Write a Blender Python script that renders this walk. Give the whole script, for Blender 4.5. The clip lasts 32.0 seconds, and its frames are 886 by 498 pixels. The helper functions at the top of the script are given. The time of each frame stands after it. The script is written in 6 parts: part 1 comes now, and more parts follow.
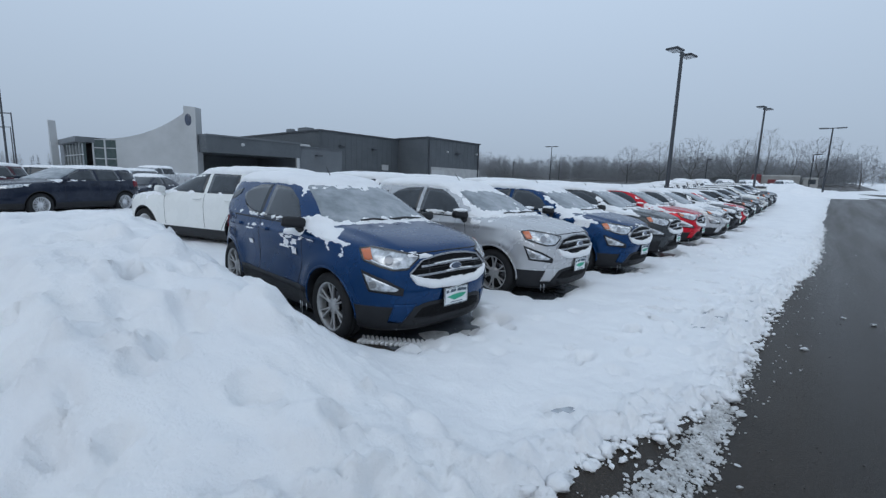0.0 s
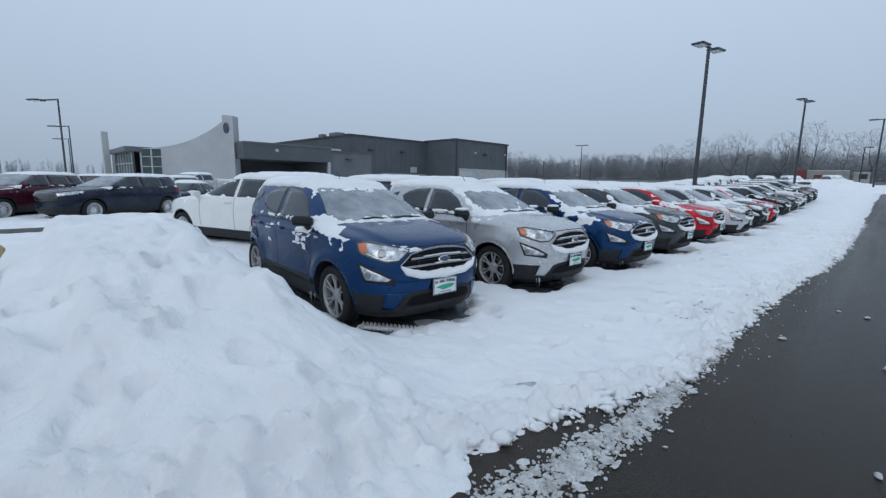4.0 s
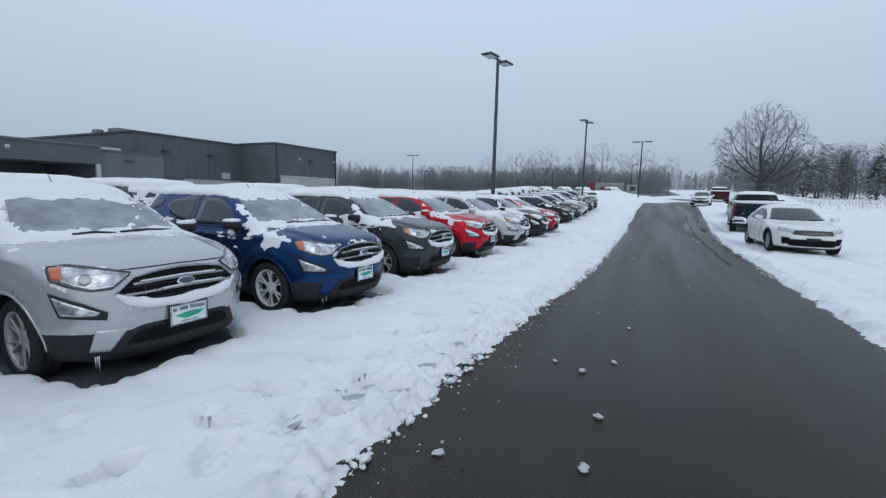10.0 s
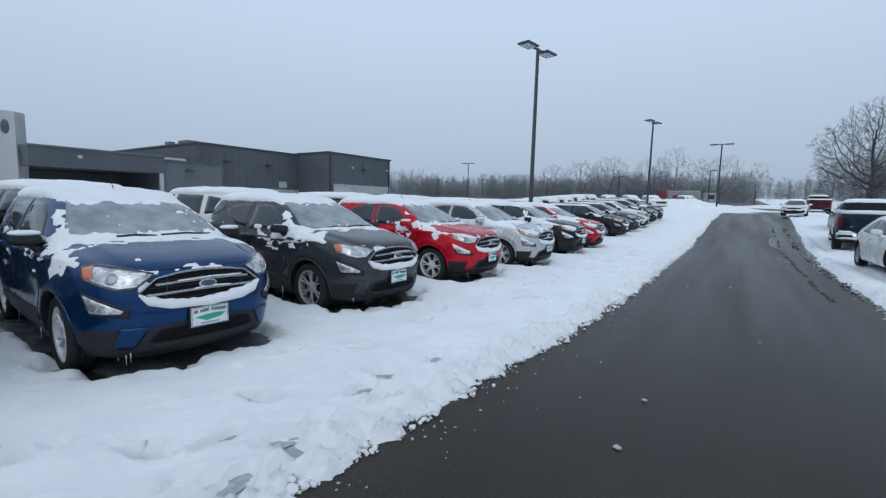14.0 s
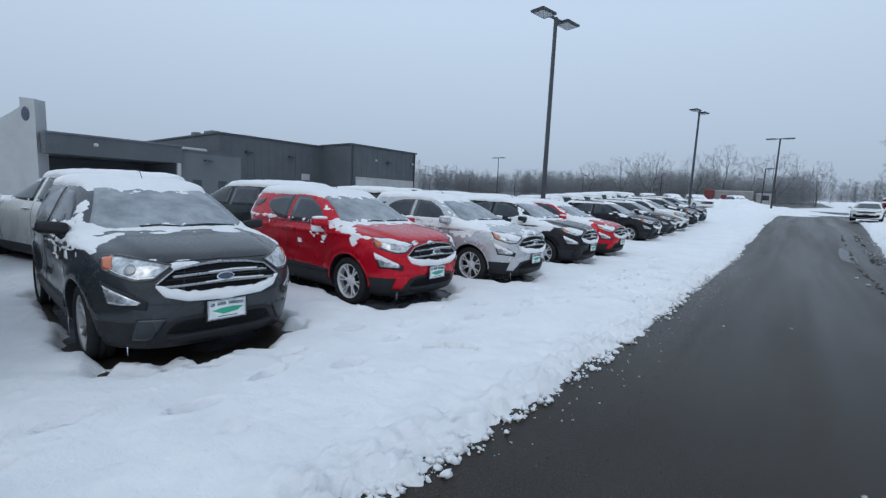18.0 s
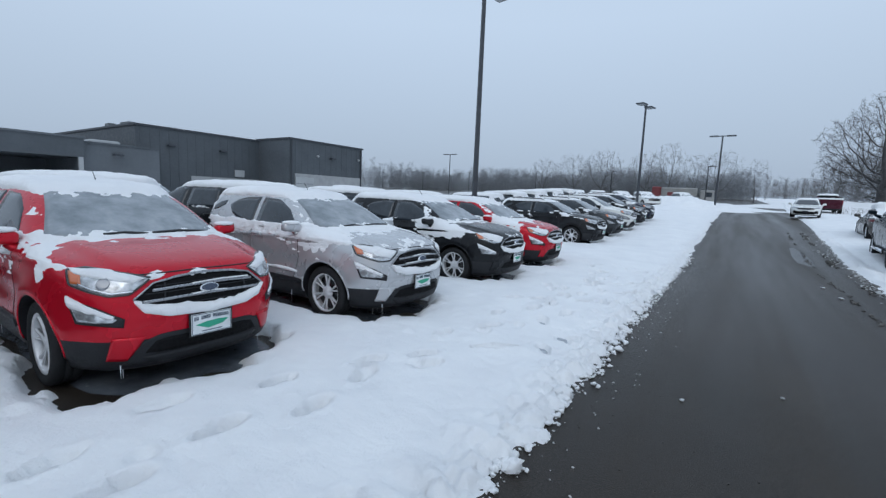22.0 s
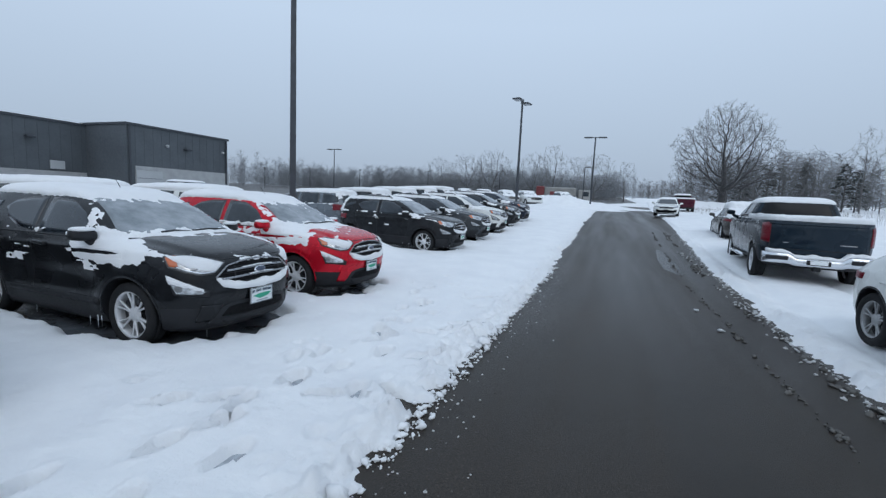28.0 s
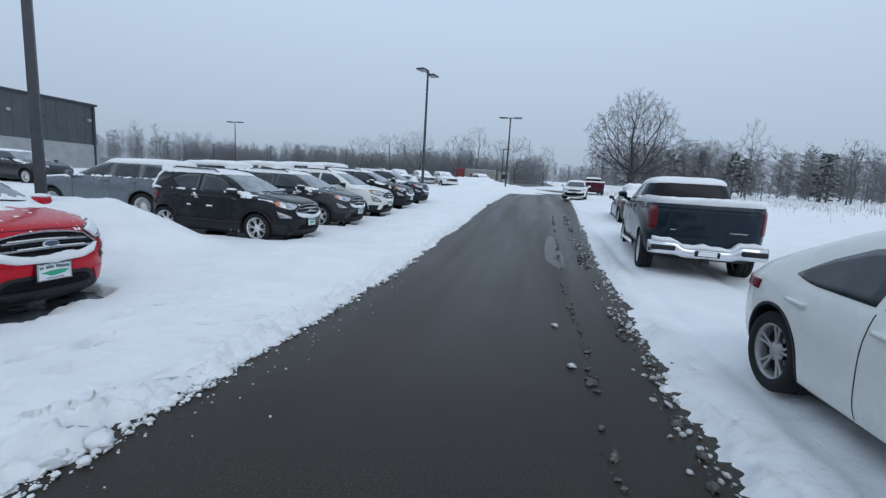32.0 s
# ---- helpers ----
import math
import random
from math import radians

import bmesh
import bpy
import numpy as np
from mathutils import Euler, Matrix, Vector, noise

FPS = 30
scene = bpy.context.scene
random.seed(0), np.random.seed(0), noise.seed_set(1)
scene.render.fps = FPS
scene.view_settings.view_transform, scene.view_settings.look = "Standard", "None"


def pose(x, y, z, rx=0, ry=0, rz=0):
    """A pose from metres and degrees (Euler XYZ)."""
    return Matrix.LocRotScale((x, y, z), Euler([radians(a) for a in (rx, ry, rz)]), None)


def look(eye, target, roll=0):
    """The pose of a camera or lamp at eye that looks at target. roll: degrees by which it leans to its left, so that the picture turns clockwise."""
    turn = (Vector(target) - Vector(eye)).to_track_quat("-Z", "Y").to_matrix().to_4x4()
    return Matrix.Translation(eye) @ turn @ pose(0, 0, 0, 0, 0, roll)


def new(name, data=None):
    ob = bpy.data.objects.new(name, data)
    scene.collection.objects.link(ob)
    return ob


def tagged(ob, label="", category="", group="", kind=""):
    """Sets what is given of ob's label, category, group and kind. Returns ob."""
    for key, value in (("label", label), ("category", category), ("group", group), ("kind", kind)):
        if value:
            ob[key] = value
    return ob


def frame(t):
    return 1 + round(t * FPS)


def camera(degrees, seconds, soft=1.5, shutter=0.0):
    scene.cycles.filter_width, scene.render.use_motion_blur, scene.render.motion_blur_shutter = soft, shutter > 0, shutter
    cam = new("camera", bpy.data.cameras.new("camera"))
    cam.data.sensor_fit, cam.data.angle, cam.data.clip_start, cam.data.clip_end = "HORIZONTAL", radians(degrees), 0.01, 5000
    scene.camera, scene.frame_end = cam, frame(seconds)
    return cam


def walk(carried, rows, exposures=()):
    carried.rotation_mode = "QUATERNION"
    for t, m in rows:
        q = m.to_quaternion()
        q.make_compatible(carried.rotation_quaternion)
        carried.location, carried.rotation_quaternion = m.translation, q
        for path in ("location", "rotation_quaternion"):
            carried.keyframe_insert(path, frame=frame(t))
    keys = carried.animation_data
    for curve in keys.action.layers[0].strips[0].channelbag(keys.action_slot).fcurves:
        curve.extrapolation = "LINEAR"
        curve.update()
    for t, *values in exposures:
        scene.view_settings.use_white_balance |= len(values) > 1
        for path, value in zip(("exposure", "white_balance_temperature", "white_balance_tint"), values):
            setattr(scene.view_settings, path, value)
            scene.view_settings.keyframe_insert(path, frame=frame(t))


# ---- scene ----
from mathutils.bvhtree import BVHTree

cam = camera(91.5, 32.0, soft=1.35)
PATH = [
    (0, (-0.398, -0.254, 1.57), (-1.707, 1.226, 1.262), 2.0),
    (0.5, (-0.291, -0.065, 1.575), (-1.667, 1.351, 1.256), 1.6),
    (1, (-0.237, 0.0, 1.572), (-1.65, 1.379, 1.256), 1.2),
    (1.5, (-0.201, -0.017, 1.584), (-1.63, 1.347, 1.274), 0.8),
    (2, (-0.152, -0.161, 1.577), (-1.594, 1.192, 1.279), 0.6),
    (2.5, (-0.085, -0.357, 1.567), (-1.537, 0.987, 1.274), 0.6),
    (3, (0.012, -0.412, 1.576), (-1.442, 0.93, 1.286), 0.5),
    (3.5, (0.207, -0.363, 1.58), (-1.234, 0.993, 1.284), 0.7),
    (5.5, (0.205, 0.257, 1.566), (-1.113, 1.728, 1.249), 1.8),
    (6, (0.274, 0.545, 1.568), (-1.01, 2.046, 1.257), 1.8),
    (6.5, (0.341, 0.809, 1.594), (-0.878, 2.365, 1.289), 1.7),
    (7, (0.316, 1.107, 1.57), (-0.809, 2.735, 1.28), 1.7),
    (7.5, (0.299, 1.425, 1.588), (-0.719, 3.126, 1.319), 1.9),
    (8, (0.386, 1.778, 1.577), (-0.541, 3.534, 1.337), 2.0),
    (8.5, (0.486, 2.087, 1.601), (-0.381, 3.876, 1.382), 2.0),
    (9, (0.477, 2.402, 1.584), (-0.364, 4.204, 1.372), 1.8),
    (9.5, (0.527, 2.75, 1.593), (-0.311, 4.551, 1.363), 1.7),
    (10, (0.66, 3.151, 1.568), (-0.202, 4.939, 1.319), 1.4),
    (10.5, (0.723, 3.505, 1.553), (-0.181, 5.269, 1.287), 1.4),
    (11, (0.74, 3.909, 1.563), (-0.215, 5.645, 1.293), 1.2),
    (11.5, (0.797, 4.18, 1.557), (-0.21, 5.888, 1.289), 1.1),
    (12, (0.947, 4.52, 1.558), (-0.092, 6.209, 1.296), 1.3),
    (12.5, (0.964, 4.818, 1.541), (-0.098, 6.494, 1.287), 1.5),
    (13, (0.901, 5.211, 1.553), (-0.176, 6.879, 1.31), 1.8),
    (13.5, (0.959, 5.569, 1.515), (-0.134, 7.229, 1.287), 1.8),
    (14, (1.026, 5.934, 1.542), (-0.093, 7.578, 1.327), 1.5),
    (14.5, (0.98, 6.299, 1.504), (-0.165, 7.925, 1.294), 1.1),
    (16.5, (0.881, 7.852, 1.569), (-0.355, 9.409, 1.353), 1.6),
    (17, (0.915, 8.202, 1.551), (-0.344, 9.739, 1.326), 2.2),
    (17.5, (0.942, 8.553, 1.565), (-0.32, 10.087, 1.331), 2.5),
    (18, (0.884, 8.876, 1.546), (-0.365, 10.42, 1.306), 2.6),
    (18.5, (0.849, 9.163, 1.589), (-0.377, 10.725, 1.348), 2.5),
    (19, (0.867, 9.478, 1.567), (-0.332, 11.061, 1.331), 2.3),
    (19.5, (0.861, 9.833, 1.597), (-0.32, 11.431, 1.366), 2.0),
    (20, (0.738, 10.185, 1.566), (-0.429, 11.793, 1.341), 1.9),
    (20.5, (0.65, 10.523, 1.591), (-0.509, 12.138, 1.369), 1.9),
    (21, (0.636, 10.9, 1.584), (-0.508, 12.525, 1.362), 2.1),
    (21.5, (0.602, 11.287, 1.6), (-0.523, 12.925, 1.37), 2.3),
    (22, (0.497, 11.674, 1.583), (-0.603, 13.327, 1.342), 2.4),
    (22.5, (0.469, 11.939, 1.602), (-0.605, 13.609, 1.356), 2.4),
    (23, (0.465, 12.273, 1.605), (-0.584, 13.957, 1.357), 2.3),
    (23.5, (0.448, 12.547, 1.609), (-0.582, 14.243, 1.355), 2.3),
    (24, (0.415, 12.829, 1.599), (-0.605, 14.529, 1.336), 2.2),
    (24.5, (0.381, 13.11, 1.616), (-0.633, 14.814, 1.352), 1.9),
    (26.5, (0.358, 14.489, 1.653), (-0.507, 16.276, 1.409), 2.7),
    (27, (0.468, 14.799, 1.633), (-0.324, 16.62, 1.396), 3.0),
    (27.5, (0.648, 15.17, 1.653), (-0.087, 17.016, 1.426), 2.8),
    (28, (0.723, 15.495, 1.636), (0.021, 17.354, 1.409), 2.6),
    (28.5, (0.79, 15.896, 1.638), (0.09, 17.755, 1.404), 2.4),
    (29, (0.95, 16.25, 1.599), (0.236, 18.102, 1.353), 2.5),
    (29.5, (1.11, 16.565, 1.641), (0.377, 18.409, 1.391), 2.7),
    (30, (1.169, 16.938, 1.602), (0.43, 18.779, 1.35), 3.0),
    (30.5, (1.266, 17.292, 1.623), (0.557, 19.145, 1.371), 3.1),
    (31, (1.467, 17.658, 1.62), (0.818, 19.532, 1.361), 3.0),
    (31.5, (1.627, 18.004, 1.609), (1.066, 19.904, 1.333), 2.9),
    (32, (1.824, 18.313, 1.6), (1.434, 20.252, 1.309), 3.4),
]
walk(cam, [(t, look(eye, target, roll)) for t, eye, target, roll in PATH], ((0, -0.10), (3.5, -0.09), (6, -0.04), (13, 0.0), (32, 0.0)))

# ---- world, sun, exposure ----
world = bpy.data.worlds.new("overcast")
scene.world = world
world.use_nodes = True
wn = world.node_tree
wn.nodes.clear()
w_out = wn.nodes.new("ShaderNodeOutputWorld")
w_bg = wn.nodes.new("ShaderNodeBackground")
w_sky = wn.nodes.new("ShaderNodeTexSky")
w_sky.sky_type = 'NISHITA'
w_sky.sun_disc = False
w_sky.sun_elevation, w_sky.sun_rotation = radians(32), radians(150)
w_sky.air_density, w_sky.dust_density, w_sky.ozone_density = 1.0, 6.0, 1.5
w_co = wn.nodes.new("ShaderNodeTexCoord")
w_sep = wn.nodes.new("ShaderNodeSeparateXYZ")
w_ramp = wn.nodes.new("ShaderNodeValToRGB")
w_ramp.color_ramp.elements[0].position, w_ramp.color_ramp.elements[0].color = 0.0, (0.36, 0.445, 0.565, 1)
w_ramp.color_ramp.elements[1].position, w_ramp.color_ramp.elements[1].color = 1.0, (0.60, 0.74, 0.92, 1)
for pos, col in ((0.10, (0.415, 0.515, 0.65, 1)), (0.35, (0.53, 0.655, 0.82, 1))):
    el = w_ramp.color_ramp.elements.new(pos)
    el.color = col
w_gain = wn.nodes.new("ShaderNodeVectorMath")
w_gain.operation = 'SCALE'
w_gain.inputs[3].default_value = 9.0
w_mix = wn.nodes.new("ShaderNodeMix")
w_mix.data_type = 'RGBA'
w_mix.inputs[0].default_value = 0.93
wn.links.new(w_co.outputs["Generated"], w_sep.inputs[0])
wn.links.new(w_sep.outputs[2], w_ramp.inputs[0])
wn.links.new(w_ramp.outputs[0], w_gain.inputs[0])
wn.links.new(w_sky.outputs[0], w_mix.inputs[6])
wn.links.new(w_gain.outputs[0], w_mix.inputs[7])
wn.links.new(w_mix.outputs[2], w_bg.inputs[0])
wn.links.new(w_bg.outputs[0], w_out.inputs[0])
w_bg.inputs[1].default_value = 0.118
sun = new("sun", bpy.data.lights.new("sun", 'SUN'))
sun.data.energy, sun.data.angle, sun.data.color = 0.4, radians(40), (0.91, 0.96, 1.0)
sun.matrix_world = look((30, -40, 55), (0, 10, 0))
scene.view_settings.exposure = 0.0


# ---- materials ----
def material(name):
    m = bpy.data.materials.new(name)
    m.use_nodes = True
    return m, m.node_tree, m.node_tree.nodes["Principled BSDF"]


def noise_tex(nt, scale, detail=4.0, rough=0.55, coord="Object"):
    co = nt.nodes.new("ShaderNodeTexCoord")
    n = nt.nodes.new("ShaderNodeTexNoise")
    n.inputs["Scale"].default_value, n.inputs["Detail"].default_value, n.inputs["Roughness"].default_value = scale, detail, rough
    nt.links.new(co.outputs[coord], n.inputs["Vector"])
    return n


def ramp(nt, socket, stops):
    r = nt.nodes.new("ShaderNodeValToRGB")
    els = r.color_ramp.elements
    while len(els) < len(stops):
        els.new(0.5)
    for e, (p, c) in zip(els, stops):
        e.position = p
        e.color = (c, c, c, 1) if isinstance(c, float) else (*c, 1)
    nt.links.new(socket, r.inputs[0])
    return r.outputs[0]


def bumped(nt, bsdf, socket, strength, distance):
    b = nt.nodes.new("ShaderNodeBump")
    b.inputs["Strength"].default_value, b.inputs["Distance"].default_value = strength, distance
    nt.links.new(socket, b.inputs["Height"])
    nt.links.new(b.outputs[0], bsdf.inputs["Normal"])


def simple(name, col, rough, metal=0.0, var=0.15, scale=6.0, bump=0.0, coat=0.0, spec=0.5):
    """A plain surface with two scales of variation in colour and gloss."""
    m, nt, b = material(name)
    b.inputs["Metallic"].default_value = metal
    b.inputs["Coat Weight"].default_value = coat
    b.inputs["Coat Roughness"].default_value = 0.08
    b.inputs["Specular IOR Level"].default_value = spec
    n = noise_tex(nt, scale)
    lo, hi = tuple(c * (1 - var) for c in col), tuple(min(1, c * (1 + var)) for c in col)
    nt.links.new(ramp(nt, n.outputs[0], ((0.3, lo), (0.7, hi))), b.inputs["Base Color"])
    n2 = noise_tex(nt, scale * 9)
    nt.links.new(ramp(nt, n2.outputs[0], ((0.3, max(0.02, rough * 0.75)), (0.7, min(1.0, rough * 1.25)))), b.inputs["Roughness"])
    if bump:
        bumped(nt, b, n2.outputs[0], 0.5, bump)
    return m


def paint(name, col, flake=0.25, dirt=0.35):
    """Car paint: metallic base, clear coat, a veil of road salt and half-melted wet streaks."""
    m, nt, b = material(name)
    b.inputs["Metallic"].default_value = flake
    b.inputs["Coat Weight"].default_value = 0.35
    b.inputs["Coat Roughness"].default_value = 0.03
    b.inputs["Specular IOR Level"].default_value = 0.12
    n = noise_tex(nt, 2.2, 6.0, 0.65)
    mask = ramp(nt, n.outputs[0], ((0.50, 0.0), (0.80, dirt * 0.35)))
    mix = nt.nodes.new("ShaderNodeMix")
    mix.data_type = 'RGBA'
    mix.inputs[6].default_value, mix.inputs[7].default_value = (*col, 1), (0.42, 0.45, 0.5, 1)
    nt.links.new(mask, mix.inputs[0])
    nt.links.new(mix.outputs[2], b.inputs["Base Color"])
    n2 = noise_tex(nt, 3, 3.0)
    nt.links.new(ramp(nt, n2.outputs[0], ((0.3, 0.24), (0.7, 0.31))), b.inputs["Roughness"])
    return m


def snow_material(name, dirt=0.0):
    m, nt, b = material(name)
    n = noise_tex(nt, 1.6, 6.0, 0.6)
    top = (0.89, 0.90, 0.91)
    nt.links.new(ramp(nt, n.outputs[0], ((0.30, (0.82, 0.83, 0.85)), (0.65, top))), b.inputs["Base Color"])
    b.inputs["Roughness"].default_value = 0.75
    b.inputs["Specular IOR Level"].default_value = 0.25
    b.inputs["Subsurface Weight"].default_value = 0.0
    fine = noise_tex(nt, 42, 6.0, 0.75)
    mid = noise_tex(nt, 7, 4.0, 0.6)
    both = nt.nodes.new("ShaderNodeMath")
    both.operation = 'MULTIPLY_ADD'
    both.inputs[1].default_value = 2.2
    nt.links.new(mid.outputs[0], both.inputs[0])
    nt.links.new(fine.outputs[0], both.inputs[2])
    bumped(nt, b, both.outputs[0], 0.75, 0.016)
    if dirt:
        d = noise_tex(nt, 9, 6.0, 0.75)
        mix = nt.nodes.new("ShaderNodeMix")
        mix.data_type = 'RGBA'
        mix.inputs[6].default_value, mix.inputs[7].default_value = (*top, 1), (0.20, 0.195, 0.18, 1)
        nt.links.new(ramp(nt, d.outputs[0], ((0.30, 0.12), (0.66, dirt * 0.85))), mix.inputs[0])
        nt.links.new(mix.outputs[2], b.inputs["Base Color"])
    return m


def asphalt_material():
    m, nt, b = material("wet_asphalt")
    big = noise_tex(nt, 0.35, 5.0, 0.6)
    fine = noise_tex(nt, 75, 4.0, 0.8)
    spots = noise_tex(nt, 1.0, 3.0, 0.55)
    along = nt.nodes.new("ShaderNodeMapping")
    along.inputs["Scale"].default_value = (1.0, 0.05, 1.0)
    nt.links.new(spots.inputs["Vector"].links[0].from_socket, along.inputs["Vector"])
    nt.links.new(along.outputs[0], spots.inputs["Vector"])
    mix = nt.nodes.new("ShaderNodeMix")
    mix.data_type = 'RGBA'
    mix.blend_type = 'MULTIPLY'
    mix.inputs[0].default_value = 0.8
    nt.links.new(ramp(nt, big.outputs[0], ((0.3, (0.0235, 0.0190, 0.0155)), (0.7, (0.0445, 0.0365, 0.030)))), mix.inputs[6])
    nt.links.new(ramp(nt, fine.outputs[0], ((0.38, 0.25), (0.56, 1.0), (0.68, 4.5))), mix.inputs[7])
    worn = nt.nodes.new("ShaderNodeMix")
    worn.data_type = 'RGBA'
    worn.blend_type = 'MULTIPLY'
    worn.inputs[0].default_value = 1.0
    nt.links.new(mix.outputs[2], worn.inputs[6])
    nt.links.new(ramp(nt, spots.outputs[0], ((0.30, (0.70, 0.70, 0.72)), (0.52, (1.0, 0.99, 0.97)), (0.72, (1.45, 1.40, 1.32)))), worn.inputs[7])
    nt.links.new(worn.outputs[2], b.inputs["Base Color"])
    nt.links.new(ramp(nt, spots.outputs[0], ((0.30, 0.27), (0.50, 0.37), (0.72, 0.52))), b.inputs["Roughness"])
    b.inputs["Specular IOR Level"].default_value = 0.225
    bumped(nt, b, fine.outputs[0], 0.6, 0.008)
    return m


def glass_material(name, col, rough, haze):
    """Tinted car glass with a breath of frost on it."""
    m, nt, b = material(name)
    n = noise_tex(nt, 3.0, 5.0, 0.6)
    nt.links.new(ramp(nt, n.outputs[0], ((0.35, col), (0.75, haze))), b.inputs["Base Color"])
    nt.links.new(ramp(nt, n.outputs[0], ((0.35, rough), (0.75, min(1.0, rough * 3)))), b.inputs["Roughness"])
    b.inputs["Specular IOR Level"].default_value = 0.55
    return m


M = {}
M["snow"] = snow_material("snow")
M["slush"] = snow_material("dirty_snow", 0.85)
M["asphalt"] = asphalt_material()
M["black"] = simple("black_plastic", (0.019, 0.020, 0.023), 0.5, bump=0.001, spec=0.25)
M["gloss_black"] = simple("gloss_black", (0.012, 0.012, 0.014), 0.2, coat=0.6)
M["rubber"] = simple("tyre_rubber", (0.020, 0.0205, 0.022), 0.8, scale=20, bump=0.002, spec=0.2)
M["rim"] = simple("alloy", (0.66, 0.67, 0.69), 0.35, metal=0.25, scale=14)
M["rim_dark"] = simple("dark_alloy", (0.36, 0.365, 0.37), 0.35, metal=0.3, scale=14)
M["satin"] = simple("satin_silver", (0.34, 0.35, 0.37), 0.30, metal=0.9, var=0.1)
M["deep_black"] = simple("deep_black_mesh", (0.006, 0.006, 0.007), 0.75, spec=0.15)
M["chrome"] = simple("chrome", (0.70, 0.72, 0.75), 0.16, metal=1.0, var=0.05)
M["lens"] = simple("headlamp_lens", (0.46, 0.48, 0.50), 0.10, metal=0.5, coat=1.0, scale=17, var=0.65)
M["lamp_dark"] = simple("lamp_housing_grey", (0.15, 0.155, 0.16), 0.3, coat=0.6)
M["projector"] = simple("projector_glass", (0.25, 0.26, 0.28), 0.15, metal=0.3, coat=1.0)
M["amber"] = simple("amber_reflector", (0.55, 0.13, 0.04), 0.2, coat=1.0)
M["tail"] = simple("tail_lamp_red", (0.15, 0.003, 0.012), 0.3, coat=0.2, spec=0.3)
M["screen"] = glass_material("windscreen_glass", (0.15, 0.178, 0.20), 0.10, (0.40, 0.43, 0.46))
M["glass"] = glass_material("tinted_glass", (0.014, 0.020, 0.027), 0.04, (0.045, 0.056, 0.068))
M["dark_pane"] = simple("dark_rear_glass", (0.010, 0.011, 0.013), 0.12, spec=0.2)
M["plate"] = simple("white_plate", (0.74, 0.77, 0.78), 0.4)
M["green"] = simple("green_print", (0.03, 0.36, 0.22), 0.5)
M["ink"] = simple("dark_print", (0.05, 0.08, 0.12), 0.5)
M["badge"] = simple("badge_blue", (0.02, 0.035, 0.07), 0.25, coat=0.8)
M["ice"] = simple("ice", (0.70, 0.76, 0.82), 0.12, coat=0.5)
M["pole"] = simple("bronze_pole", (0.052, 0.058, 0.068), 0.5, metal=0.2)
M["lamp_glass"] = simple("lamp_lens", (0.30, 0.32, 0.34), 0.2)
M["blue"] = paint("blue_paint", (0.0028, 0.038, 0.122), 0.65, 0.05)
M["silver"] = paint("silver_paint", (0.50, 0.51, 0.525), 0.45, 0.15)
M["grey"] = paint("grey_paint", (0.045, 0.05, 0.055), 0.4, 0.2)
M["red"] = paint("red_paint", (0.52, 0.007, 0.022), 0.4, 0.06)
M["black_paint"] = paint("black_paint", (0.010, 0.011, 0.013), 0.2, 0.12)
M["white"] = paint("white_paint", (0.74, 0.75, 0.73), 0.0, 0.3)
M["navy"] = paint("navy_paint", (0.012, 0.018, 0.035), 0.3, 0.25)
M["maroon"] = paint("maroon_paint", (0.055, 0.005, 0.015), 0.2, 0.12)
M["slate"] = paint("dark_slate_paint", (0.009, 0.0195, 0.031), 0.4, 0.12)
M["pine"] = paint("dark_pine_paint", (0.010, 0.016, 0.017), 0.3, 0.15)
M["steel"] = paint("steel_grey_paint", (0.15, 0.17, 0.19), 0.4, 0.2)
M["bronze"] = paint("bronze_paint", (0.09, 0.085, 0.08), 0.4, 0.25)
M["clad_dark"] = simple("dark_metal_cladding", (0.074, 0.085, 0.096), 0.6, scale=0.6, var=0.12)
M["clad_grey"] = simple("grey_metal_cladding", (0.108, 0.121, 0.134), 0.6, scale=0.6, var=0.1)
M["clad_light"] = simple("light_masonry", (0.33, 0.34, 0.345), 0.8, scale=1.5, var=0.1, bump=0.004)
M["clad_white"] = simple("white_composite_panel", (0.37, 0.385, 0.395), 0.4, scale=0.8, var=0.08)
M["window_dark"] = glass_material("shop_glass", (0.03, 0.05, 0.05), 0.08, (0.055, 0.08, 0.08))
M["bark"] = simple("bark", (0.12, 0.118, 0.12), 0.9, scale=3, bump=0.01)
M["twig"] = simple("twigs", (0.155, 0.155, 0.16), 0.9, scale=0.3, var=0.25)
# Paler and bluer than near twigs: distance haze is put into this colour.
M["hazed_twig"] = simple("hazed_woods", (0.29, 0.305, 0.325), 0.95, scale=0.05, var=0.2)
M["conifer"] = simple("conifer_needles", (0.055, 0.066, 0.066), 0.9, scale=0.7, var=0.35)
M["weed"] = simple("dry_weeds", (0.24, 0.21, 0.19), 0.9, scale=2.0, var=0.3)
# Red and white dulled, with the haze of distance put into the colour.
M["truck_red"] = simple("hazed_red_steel", (0.20, 0.045, 0.05), 0.7, scale=1.0)
M["truck_white"] = simple("hazed_white_steel", (0.30, 0.30, 0.29), 0.7, scale=1.0)
M["water"] = simple("meltwater", (0.018, 0.0165, 0.015), 0.28, scale=2.0, spec=0.27)
M["grit"] = simple("sooty_slush", (0.095, 0.09, 0.083), 0.6, scale=30, var=0.6)
# Sky sheen is put into the base, paler and bluer than bare water.
M["melt"] = simple("meltwater_sheen", (0.11, 0.122, 0.140), 0.22, scale=3.0, var=0.5, spec=0.5)
# Twigs beyond the lot, lightened part way with haze in the colour.
M["half_hazed_twig"] = simple("half_hazed_twigs", (0.235, 0.24, 0.25), 0.9, scale=0.2, var=0.25)
